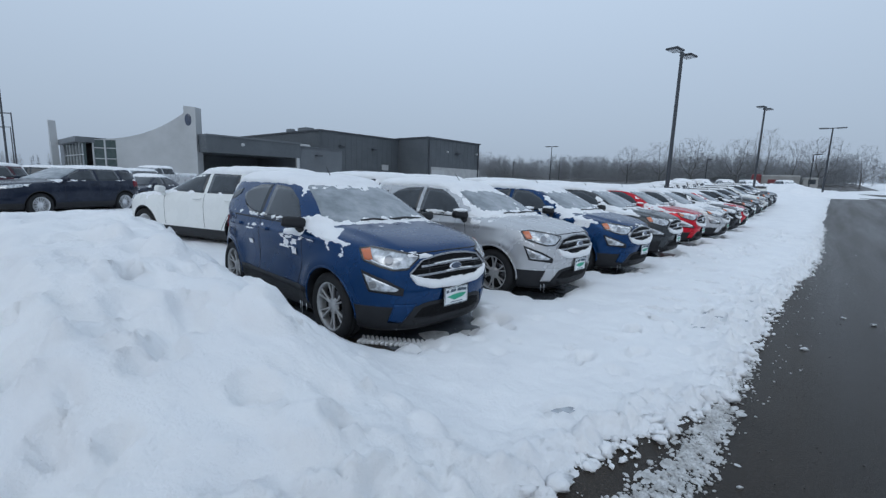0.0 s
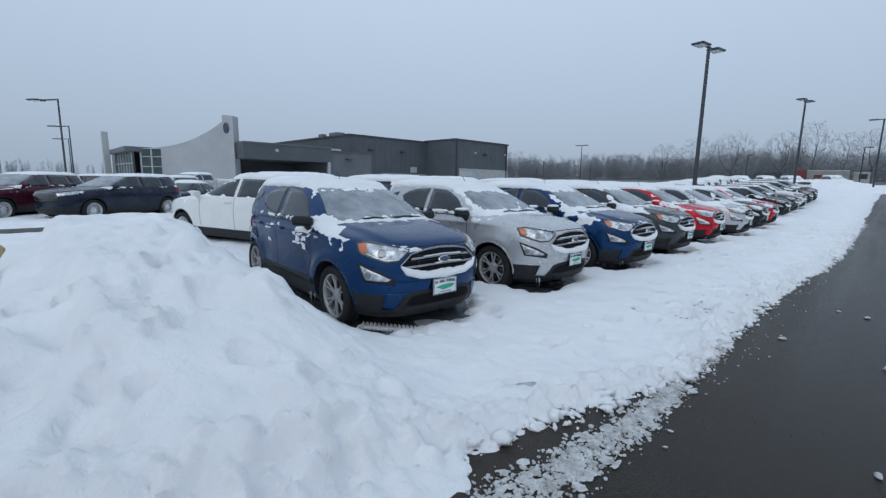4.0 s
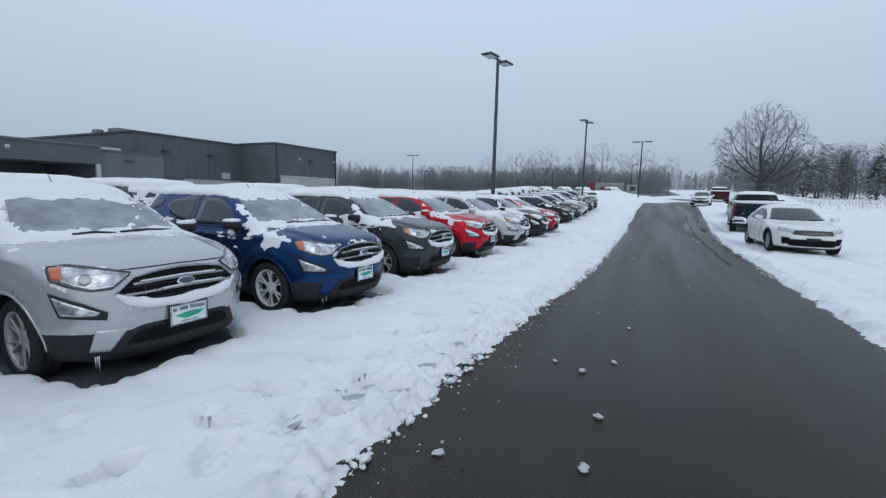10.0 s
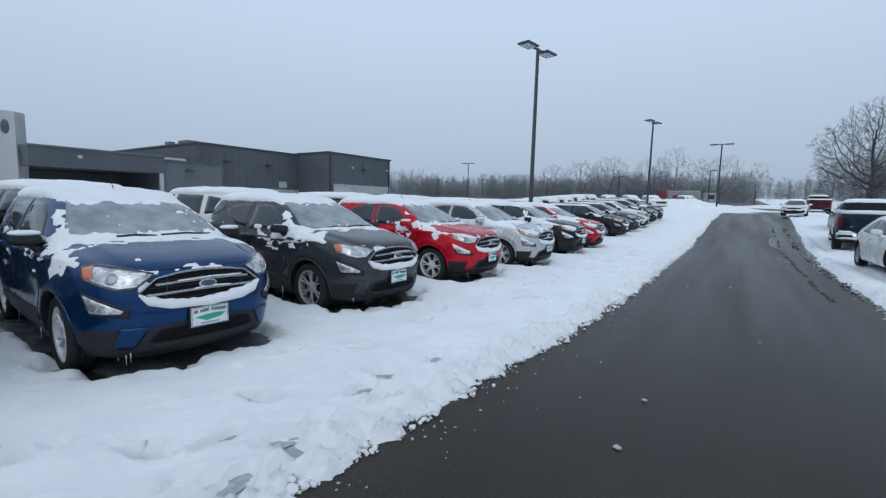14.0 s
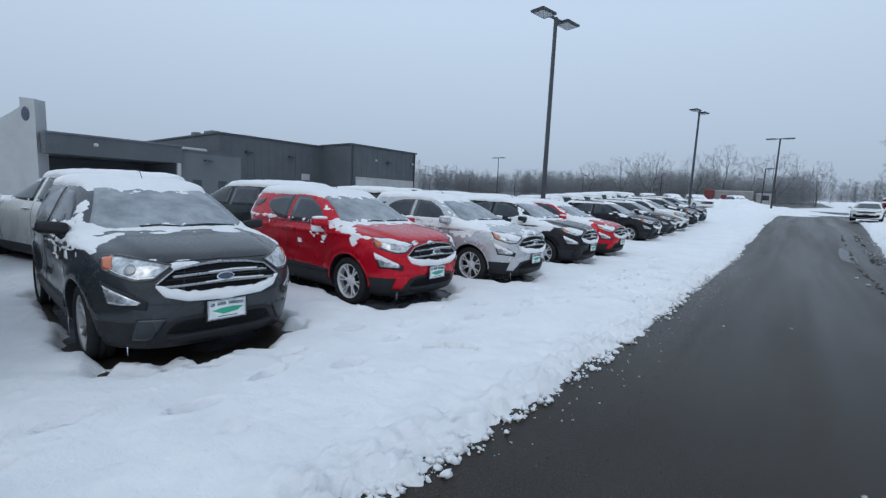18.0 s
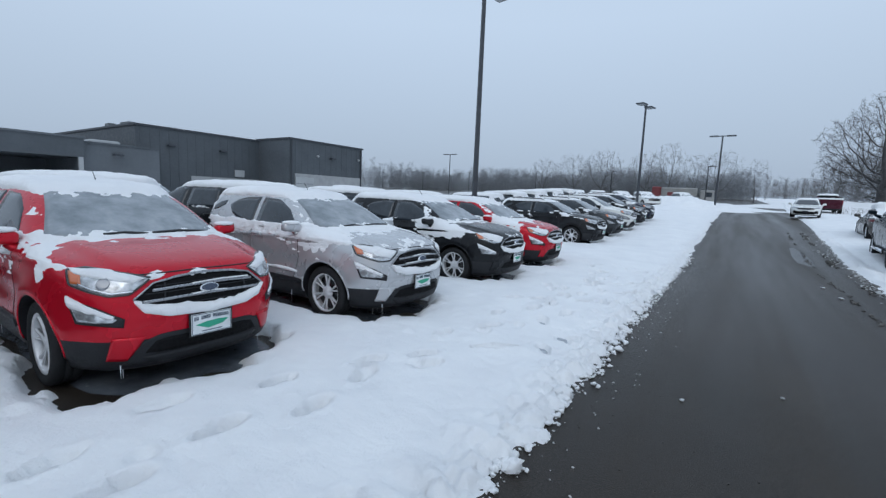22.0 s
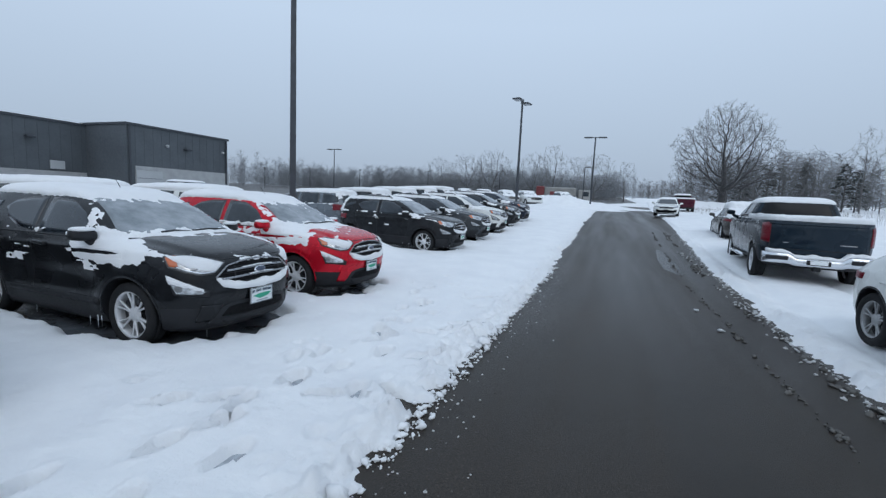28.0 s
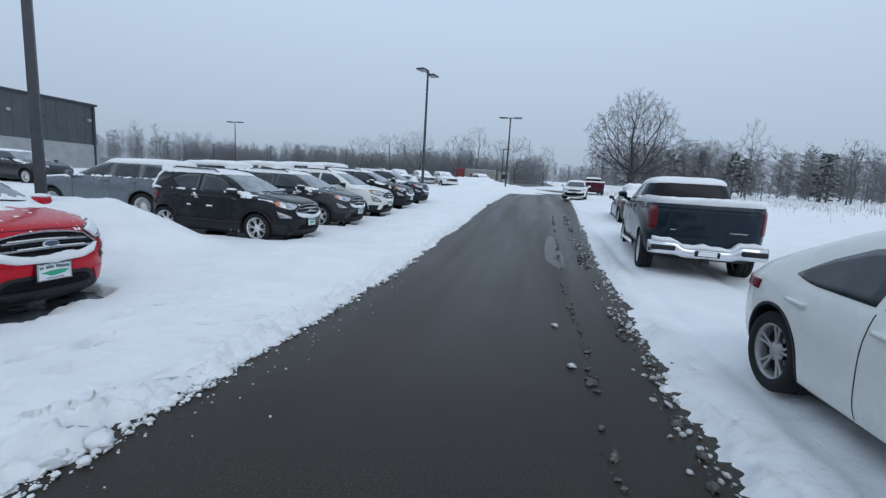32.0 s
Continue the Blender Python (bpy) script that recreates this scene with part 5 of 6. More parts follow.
def vehicle(kind, colour, m, label, seed, hood=0.1, screen=-0.2, roof=0.075, rim=None, snow=True, group="", category="car", clad=None, back=None):
    """A parked vehicle with panes, lamps, wheels, mirrors and the snow on it."""
    s = SHAPES[kind]
    sp, b = s["spec"], s["spec"]["bvh"]
    car = thing(s["name"], label, category, m, group)
    body_of(car, sp, colour)
    piece(car, "windscreen", (kind, "screen"), lambda: patch(b, 0, *s["screen"], 18, 10, .004), M["glass"] if kind == "sedan" else M["screen"])
    piece(car, "rear_window", (kind, "back"), lambda: patch(b, 180, *s["back"], 14, 8, .004), M["dark_pane"] if kind == "pickup" else M["glass"])
    side_windows(car, sp, kind, s["panes"], M["glass"])
    piece(car, "grille", (kind, "grille"), lambda: patch(b, 0, *s["grille"], 20, 6, .01), M["gloss_black"])
    if kind == "sedan":
        piece(car, "lower_intake", (kind, "intake"), lambda: patch(b, 0, [(-.60, .45), (0, .46), (.60, .45)], [(-.52, .27), (0, .26), (.52, .27)], 20, 6, .01), M["deep_black"], "black lower intake")
        piece(car, "front_plate", (kind, "plate"), lambda: patch(b, 0, [(-.16, .50), (.16, .50)], [(-.16, .40), (.16, .40)], 6, 3, .03), M["black"])
        pair(car, sp, "air_vent", (kind, "vent"), 40, [(-1.02, .50), (-.80, .50)], [(-1.0, .32), (-.82, .30)], 8, 5, .01, M["deep_black"])
    pair(car, sp, "headlight", (kind, "head"), 40, *s["head"], 12, 5, .012, M["lens"])
    pair(car, sp, "tail_lamp", (kind, "tail"), s["tail"][0], s["tail"][1], s["tail"][2], 10, 6, .014, M["tail"], "red tail lamp")
    arch_lips(car, sp, kind, clad or M["black"])
    mirrors(car, kind, *s["mirror"], colour, (.065, .105, .068))
    z0, dz = sp["cowl_z"] - .02, sp["cowl_z"] - sp["clad"] - .04
    for k, x in enumerate((sp["cowl_x"] - .42, (s["panes"][0][0][-1][0] + s["panes"][1][0][0][0]) / 2, s["panes"][1][1][-1][0])):
        if kind == "sedan" and k == 2:
            continue
        for flip in (False, True):
            piece(car, "panel_gap", (kind, "gap", k, flip), lambda: strip(b, 90, side_view([(x, z0), (x, z0 - dz)] if k < 2 else [(x, z0), (x + .10, z0 - dz * .35), (x + .42, z0 - dz)]), .008, .002, flip), M["black"])
    for k, x in enumerate((s["panes"][0][0][-1][0] + .13, s["panes"][1][1][-1][0] + .16)):
        for flip in (False, True):
            piece(car, "door_handle", (kind, "handle", k, flip), lambda: patch(b, 90, side_view([(x + .11, z0 - .09), (x - .11, z0 - .085)]), side_view([(x + .11, z0 - .12), (x - .11, z0 - .115)]), 8, 3, .03, flip), colour)
    add_wheels(car, sp, rim or M["rim"])
    if snow:
        part("snow_cover", snow_cover(sp, seed, hood, screen, roof, 0.0, back), M["snow"], car, "snow lying on the roof")
    return car


def stand(x, y, turn, z=None):
    return pose(x, y, float(lie(y)) if z is None else z, 0, 0, turn)


BACK = -9.95
SECOND = [("suv", "white", 3.85, "white full-size suv with snow on its roof"), ("suv", "navy", 6.5, "dark navy suv under snow"), ("suv", "bronze", 8.35, "bronze grey suv with red tail lamps"),
          ("suv", "white", 10.95, "pale white suv with dark side windows"), ("suv", "pine", 14.05, "dark green suv with snow along its roof"), ("suv", "black_paint", 16.85, "black suv behind the front row"),
          ("suv", "grey", 19.95, "dark grey suv under snow"), ("suv", "white", 22.6, "white suv with snowy windows"), ("suv", "steel", 29.5, "steel grey suv beside the snow heap")]
for k, (kind, col, y, label) in enumerate(SECOND):
    vehicle(kind, M[col], stand((-10.6 if y < 5 else BACK if y < 10 else -9.42) if y < 26 else -10.6, y, 198 if y < 5 else 184 if y < 10 or y > 26 else 192), label, 101 + 7 * k, 0.1 if y < 5 else 0.2, -0.1, 0.055, M["rim"], group="second row of parked cars")
for k, (col, y) in enumerate((("black_paint", 32.4), ("white", 35.2), ("grey", 38.0), ("silver", 40.8))):
    vehicle("suv", M[col], stand(-10.6, y, 177.5), "snow-topped suv in the second row", 171 + 7 * k, 0.2, 0.0, 0.08, group="second row of parked cars")
# third and fourth row towards the showroom
for k, (kind, col, x, y, turn, label) in enumerate((
        ("suv", "maroon", -22.6, -.35, -45, "maroon suv parked across the lot"), ("suv", "navy", -20.8, 2.35, -60, "dark navy suv with snow on its roof"), ("suv", "grey", -28.2, 5.6, -45, "grey suv under a film of snow"),
        ("sedan", "navy", -24.6, 5.6, -45, "dark blue sedan with a snowy roof"), ("pickup", "silver", -34.0, 8.6, -60, "silver pickup buried in snow"), ("suv", "maroon", -30.0, 16.0, -70, "dark red suv near the showroom"),
        ("suv", "grey", -31.0, 2.2, -118, "dark grey suv under snow"), ("sedan", "silver", -30.0, -3.2, -75, "silver sedan under snow"), ("suv", "black_paint", -25.0, -5.5, -80, "black suv under snow"),
        ("suv", "silver", -25.0, 22.0, 0, "silver suv under snow"), ("suv", "white", -24.0, 28.0, 0, "white suv by the service wing"), ("suv", "grey", -24.0, 36.0, 0, "grey suv by the service wing"),
        ("sedan", "grey", -40.0, 4.0, -70, "grey sedan far across the lot"), ("suv", "navy", -44.0, -1.0, -70, "navy suv far across the lot"), ("suv", "silver", -46.0, -6.0, -70, "silver suv far across the lot"),
        ("suv", "bronze", -37.0, -6.0, -70, "bronze suv across the lot"), ("sedan", "maroon", -52.0, 1.5, -70, "maroon sedan far across the lot"), ("suv", "grey", -58.0, -4.0, -70, "grey suv far across the lot"))):
    vehicle(kind, M[col], stand(x, y, turn), label, 211 + 5 * k, -1.0, -1.0, 0.022, group="cars across the lot")
# beside the lane
vehicle("sedan", M["white"], stand(4.7, 20.85, -88, .10), "clean white sedan parked on the snowy verge", 301, rim=M["rim_dark"], snow=False)
vehicle("sedan", M["white"], stand(4.95, 53.5, -97, float(lie(53.5)) + .10), "white sedan standing in the lane", 305, -1.4, -1.4, 0.02, M["rim_dark"])
vehicle("pickup", M["maroon"], stand(8.2, 70.0, 88), "dark red pickup truck beyond the white sedan", 309, -0.3, -0.4, 0.05, category="truck")
vehicle("sedan", M["bronze"], stand(6.05, 37.6, 86), "grey car buried under deep snow", 313, 1.2, 1.0, 0.14, back=1.0)
near_truck = vehicle("pickup", M["slate"], stand(5.25, 29.75, 84), "dark slate pickup truck with chrome bumper and snow-filled bed", 317, -0.1, -0.2, 0.03, category="truck", clad=M["gloss_black"])


def tailgate_trim(truck):
    """Chrome step bumper, plate, tailgate edges and badge bars at the back of the pickup."""
    b = PICKUP["bvh"]
    def bar(top, bottom, back, depth, y0, y1, n):
        """A bar across the truck with rounded edges; its top and bottom follow the given lines."""
        vs, fs = [], []
        for k in range(n + 1):
            y = y0 + (y1 - y0) * k / n
            zt, zb = top(y), bottom(y)
            xb = back + .10 * max(0, abs(y) - .75) ** 1.5 / .1
            r = min(.03, (zt - zb) * .4)
            vs += [(xb + depth, y, zb), (xb + r, y, zb), (xb, y, zb + r), (xb, y, zt - r), (xb + r, y, zt), (xb + depth, y, zt)]
        for k in range(n):
            for e in range(6):
                p, q = k * 6 + e, k * 6 + (e + 1) % 6
                fs.append((p, q, q + 6, p + 6))
        fs += [tuple(range(6))[::-1], tuple(range(n * 6, n * 6 + 6))]
        return mesh_of("bar", vs, fs)
    dip = lambda y: float(smooth(.52, .36, abs(y)))
    bumper = part("rear_bumper", bar(lambda y: .70 - .10 * dip(y), lambda y: .47 - .04 * dip(y), -3.04, .24, -.96, .96, 40), M["chrome"], truck, "chrome rear step bumper")
    for y in (-.72, .72):
        part("step", block(-3.075, -2.95, y - .20, y + .20, .545, .635, .02), M["black"], bumper)
    part("plate_bay", block(-3.07, -2.9, -.20, .20, .475, .575, .01), M["black"], bumper)
    part("number_plate", block(-3.08, -3.066, -.15, .15, .49, .57, .003), M["plate"], bumper)
    part("hitch", block(-3.0, -2.8, -.06, .06, .34, .43, .01), M["black"], truck)
    part("bumper_snow", bar(lambda y: .755 - .085 * dip(y) + .018 * math.sin(9 * y + 1) + .012 * math.sin(23 * y), lambda y: .685 - .10 * dip(y), -3.03, .20, -.90, .90, 44), M["snow"], truck, "snow lying along the bumper")
    part("tailgate_lip", patch(b, 180, [(-.86, 1.345), (.86, 1.345)], [(-.86, 1.30), (.86, 1.30)], 16, 3, .02), M["slate"], truck)
    part("tailgate_line", strip(b, 180, [(-.86, .78), (.86, .78)], .012, .004), M["black"], truck)
    for s in (-1, 1):
        part("tailgate_line", strip(b, 180, [(s * .84, .76), (s * .84, 1.34)], .012, .004), M["black"], truck)
    part("badge_bar", strip(b, 180, [(.34, .92), (.62, .92)], .016, .005), M["satin"], truck)
    part("badge_bar", strip(b, 180, [(-.62, .92), (-.52, .92)], .016, .005), M["satin"], truck)
    for s in (-1, 1):
        part("running_board", mesh_of("board", *tube([(1.3, s * 1.03, .42), (-.85, s * 1.03, .42)], (.05, .05), 10)), M["chrome"], truck, "chrome running board")


tailgate_trim(near_truck)


def refuse_truck(m):
    """A far lorry with a red and white body and a light cab."""
    t = thing("refuse_truck", "red and white refuse lorry crossing beyond the lane", "truck", m)
    part("hopper", block(-4.2, -2.9, -1.2, 1.2, .9, 3.3, .15), M["truck_red"], t, "red hopper")
    part("container", block(-2.9, 2.0, -1.22, 1.22, 1.0, 3.2, .2), M["truck_white"], t, "off-white container")
    part("panel", block(-2.0, -.6, -1.235, -1.2, 1.9, 2.5, .01), M["truck_red"], t)
    part("chassis", block(-4.0, 4.2, -.5, .5, .7, 1.0, .03), M["black"], t)
    part("cab", block(2.3, 4.2, -1.15, 1.15, .9, 2.9, .2), M["truck_white"], t, "pale cab")
    part("windscreen", block(4.15, 4.22, -1.0, 1.0, 1.9, 2.65, .02), M["glass"], t)
    for s in (-1, 1):
        part("side_window", block(3.0, 3.9, s * 1.16 - .02, s * 1.16 + .02, 1.9, 2.6, .01), M["glass"], t)
        for x in (3.3, -1.6, -2.9):
            w, r = wheel_meshes(.5, .3, 6)
            hub = part("wheel", mesh_of("wheel", *lathe([(.001, 0), (.3, 0), (.3, -.05)], 20)), M["rim"], t, "", pose(x, s * 1.05, .5, 0, 0, 0 if s > 0 else 180))
            part("tyre", w, M["rubber"], hub)


refuse_truck(pose(-6.4, 88.0, float(lie(88)) - .8, 0, 0, 4))
for k, (x, y, col, kind) in enumerate(((-8.0, 66.0, "white", "suv"), (-10.6, 66.5, "silver", "suv"), (-5.0, 76.0, "navy", "suv"), (-13.2, 66.0, "white", "suv"), (-16.0, 67.0, "grey", "suv"))):
    vehicle(kind, M[col], stand(x, y, -60), "snow-covered suv past the end of the row", 401 + k * 3, .6, .3, .1, group="cars past the row's end")


# ---- lamp posts ----
def lamp_post(x, y, h, heads, label, turn=0.0, r=0.075, foot=.3, rise=0.0, reach=0.0):
    """A square pole on a concrete foot with flat lamp heads on short arms. heads: directions in degrees."""
    z = float(lie(y)) - (.6 if y > 60 else 0) + rise
    post = thing("lamp_post", label, "lamp post", pose(x, y, z), "lot lamps")
    part("foot", mesh_of("foot", *lathe([(foot, -rise), (foot, .75), (foot - .03, .78), (.001, .78)], 28, "z")), M["clad_light"], post, "concrete foot")
    part("base_plate", block(-.16, .16, -.16, .16, .78, .82, .01), M["pole"], post)
    part("pole", mesh_of("pole", *tube([(0, 0, .8), (0, 0, h)], (r * 1.25, r * .9), 4), False), M["pole"], post, "dark square pole")
    for k, a in enumerate(heads):
        m = pose(0, 0, h - .06, 0, 0, a + turn)
        arm = part("arm", block(.04, .42 + reach, -.035, .035, -.03, .05, .01), M["pole"], post, "", m)
        head = part("lamp_head", block(.34 + reach, 1.16 + reach, -.29, .29, -.03, .06, .03), M["pole"], post, "flat lamp head", m)
        part("lens", block(.44 + reach, 1.06 + reach, -.22, .22, -.045, -.025, .005), M["lamp_glass"], head)
    return post


lamp_post(-6.85, 24.5, 8.35, (90, -90), "tall dark lamp post with two flat heads", -10, .085)
lamp_post(-5.63, 46.95, 7.95, (90, -90), "dark lamp post with two flat heads", -12)
lamp_post(-1.2, 64.6, 8.2, (0, 180), "dark lamp post with a double arm", 0)
lamp_post(-39.0, 72.0, 7.6, (0, 180), "dark double-armed lamp post across the lot", 0)
for k, (x, y, h) in enumerate(((-63.0, 97.0, 5.5), (-76.0, 97.0, 5.5), (-50.0, 97.0, 5.5), (-34.0, 97.0, 5.5), (-18.9, 96.0, 5.8), (-3.0, 82.0, 6.0))):
    lamp_post(x, y, h, (-90,), "slim single-headed lamp post at the lot's edge", 40, .06)
for k, (x, y, h) in enumerate(((-36.0, 1.9, 6.2), (-52.0, 3.4, 6.0), (-70.0, 4.5, 6.0), (-90.0, -2.0, 6.2))):
    lamp_post(x, y, h, (215,), "slim lamp post with one arm before the showroom", 0, .048, reach=.9)


# ---- showroom and service building ----
def building():
    b = thing("car_showroom", "low grey dealership building with a curved white fin and service wing", "building", pose(0, 0, 0))
    # service wing with a projecting bay
    part("wall", block(-75, -49.3, 30.8, 46.0, 0, 7.35), M["clad_dark"], b, "dark ribbed metal wall")
    part("wall", block(-75, -43.2, 44.2, 56.0, 0, 7.5), M["clad_dark"], b, "dark ribbed metal wall")
    part("base_course", block(-74.9, -43.1, 44.9, 56.1, 0, 3.6), M["clad_light"], b, "light masonry base")
    part("base_course", block(-74, -49.2, 36.0, 44.1, 0, 2.7), M["clad_light"], b)
    for k, y in enumerate(np.arange(31.2, 44.0, 0.9)):
        part("panel_rib", block(-49.3, -49.28, y, y + .05, 0.0, 7.2), M["clad_dark"], b)
    for k, y in enumerate(np.arange(45.0, 56.0, 0.9)):
        part("panel_rib", block(-43.2, -43.18, y, y + .05, 3.7, 7.4), M["clad_dark"], b)
    part("roof_edge", block(-75, -49.15, 30.65, 46.0, 7.35, 7.55), M["pole"], b)
    part("roof_edge", block(-75, -43.05, 44.05, 56.15, 7.5, 7.7), M["pole"], b)
    part("roof_snow", block(-74.8, -49.4, 31, 44, 7.55, 7.62, .02), M["snow"], b)
    part("corner_pipe", block(-43.12, -42.98, 44.3, 44.45, 0, 7.4), M["pole"], b)
    part("corner_pipe", block(-43.12, -42.98, 55.6, 55.75, 0, 7.4), M["pole"], b)
    door = part("service_door", block(-43.08, -43.0, 44.9, 47.6, 0, 3.2, .02), M["clad_white"], b, "pale roller door")
    for z in (.8, 1.6, 2.4):
        part("door_slat_line", block(-43.0, -42.985, 45.0, 47.5, z, z + .04), M["clad_grey"], door)
    for y, z in ((34.0, 5.6), (39.5, 5.6), (50.5, 5.7), (27.5, 3.9)):
        x = -49.2 if y < 44 and y > 30 else (-43.1 if y > 44 else -44.3)
        part("wall_lamp", block(x - .1, x + .45, y - .35, y + .35, z, z + .18, .04), M["pole"], b)
    for y, z in ((48.2, 5.9), (55.2, 6.0), (18.5, 4.4)):
        part("camera_dome", mesh_of("dome", *moved(blob(.16, .16, .14), pose(-43.0, y, z))), M["clad_white"], b)
    part("service_sign", block(-49.25, -49.15, 41.0, 42.2, 2.9, 3.7), M["clad_white"], b)
    for x, y, w in ((-56, 33.0, 1.1), (-55, 36.5, .9), (-58, 31.8, .6), (-60, 50.0, .3), (-57, 53.0, .3), (-46, 55.2, .25)):
        part("roof_vent", block(x - w, x + w, y - w * .6, y + w * .6, 7.5, 7.9 + w * .35, .08), M["clad_grey"], b)
    # recessed link
    part("wall", block(-70, -44.6, 25.0, 30.9, 0, 4.75), M["clad_grey"], b, "grey metal wall")
    part("roof_edge", block(-70, -44.5, 25.0, 30.9, 4.75, 4.92), M["clad_dark"], b)
    part("link_window", block(-44.66, -44.55, 26.2, 27.0, 1.0, 2.1), M["window_dark"], b)
    part("link_window", block(-44.66, -44.55, 28.6, 29.4, 1.0, 2.1), M["window_dark"], b)
    part("roof_unit", block(-52, -49, 27, 29.5, 4.9, 5.5, .2), M["clad_white"], b)
    # drive-through canopy
    part("canopy", block(-62, -44.0, 15.6, 25.1, 3.55, 5.05), M["clad_dark"], b, "dark canopy fascia")
    part("canopy_edge", block(-62, -43.9, 15.6, 25.2, 5.05, 5.2), M["clad_grey"], b)
    part("canopy_post", block(-44.3, -44.0, 24.7, 25.0, 0, 3.55), M["clad_white"], b, "white canopy post")
    part("inner_wall", block(-62.2, -55.0, 15.6, 25.0, 0, 3.55), M["clad_dark"], b)
    for y in (17.2, 19.4, 21.6):
        w = part("canopy_door", block(-55.05, -54.95, y, y + 1.6, 0.2, 2.9), M["window_dark"], b)
        part("door_frame", block(-55.0, -54.9, y - .1, y, 0.1, 3.0), M["clad_white"], w)
        part("door_frame", block(-55.0, -54.9, y, y + 1.6, 2.9, 3.0), M["clad_white"], w)
    # white showroom wall, with a parapet that sweeps up to the fin
    sw = Vector((-53.8, 9.0, 0))
    ne = Vector((-46.9, 15.1, 0))
    d = (ne - sw).normalized()
    n = Vector((d.y, -d.x, 0))

    def slab(a, c, z0, tops, thick):
        vs, fs = [], []
        for k, zt in enumerate(tops):
            p = a.lerp(c, k / (len(tops) - 1))
            for q, z in ((p + n * thick, z0), (p + n * thick, zt), (p - n * thick, zt), (p - n * thick, z0)):
                vs.append((q.x, q.y, z))
        for k in range(len(tops) - 1):
            for e in range(4):
                fs.append((k * 4 + e, k * 4 + (e + 1) % 4, k * 4 + 4 + (e + 1) % 4, k * 4 + 4 + e))
        fs += [(0, 1, 2, 3), tuple(len(vs) - k for k in (1, 2, 3, 4))]
        return mesh_of("slab", vs, fs, False)
    part("wall", slab(sw.lerp(ne, .25), ne, 0, [4.55, 4.62, 4.7, 4.8], .2), M["clad_white"], b, "white composite panel wall")
    part("parapet", slab(sw.lerp(ne, -.10), ne + d * .2, 4.4, [4.45 + 3.1 * (k / 16) ** 2.6 for k in range(17)], .12), M["clad_white"], b, "sweeping white parapet")
    part("fin", slab(ne - d * .1, ne + d * 1.0, 0, [7.75, 7.66], .5), M["clad_white"], b, "tall white fin")
    part("badge_disc", mesh_of("disc", *moved(blob(.07, .32, .55, 2.2), pose(-46.36, 14.92, 6.5, 0, 0, -48.5))), M["badge"], b, "dark oval badge")
    part("glazing", slab(sw, sw.lerp(ne, .25), 0.4, [4.35, 4.4], .08), M["window_dark"], b, "dark showroom glass")
    for k in range(3):
        part("mullion", slab(sw.lerp(ne, k * .125 - .008), sw.lerp(ne, k * .125 + .008), 0, [4.45, 4.45], .14), M["clad_white"], b)
    for z in (1.5, 2.6, 3.6):
        part("transom", slab(sw, sw.lerp(ne, .25), z, [z + .08, z + .08], .11), M["clad_white"], b)
    part("wall_window", slab(sw.lerp(ne, .60), sw.lerp(ne, .68), 1.0, [1.9, 1.9], .23), M["window_dark"], b)
    part("glazing", block(-64.3, -53.9, 8.2, 8.4, 0.4, 4.2), M["window_dark"], b, "dark showroom glass")
    part("fascia", block(-64.6, -53.6, 7.6, 9.2, 4.1, 4.6), M["clad_grey"], b)
    for x in np.arange(-64.0, -54.0, 1.7):
        part("mullion", block(x, x + .12, 8.1, 8.2, 0, 4.2), M["clad_white"], b)
    for z in (1.6, 2.9):
        part("transom", block(-64.3, -53.9, 8.1, 8.2, z, z + .1), M["clad_white"], b)
    part("wall", block(-75, -53.9, 9.2, 31, 0, 4.6), M["clad_grey"], b)
    vs = [(-64.8, 7.0, 0), (-63.2, 7.0, 0), (-63.3, 7.0, 4.0), (-63.7, 7.0, 6.6), (-64.1, 7.0, 6.7), (-64.4, 7.0, 4.0)]
    vs += [(x, 7.6, z) for x, _, z in vs]
    part("fin", mesh_of("fin", vs, [(0, 1, 2, 3, 4, 5), (11, 10, 9, 8, 7, 6)] + [(k, 6 + k, 6 + (k + 1) % 6, (k + 1) % 6) for k in range(6)], False), M["clad_white"], b, "small curved white fin")
    return b


building()


# ---- trees ----
CROWNS = {}


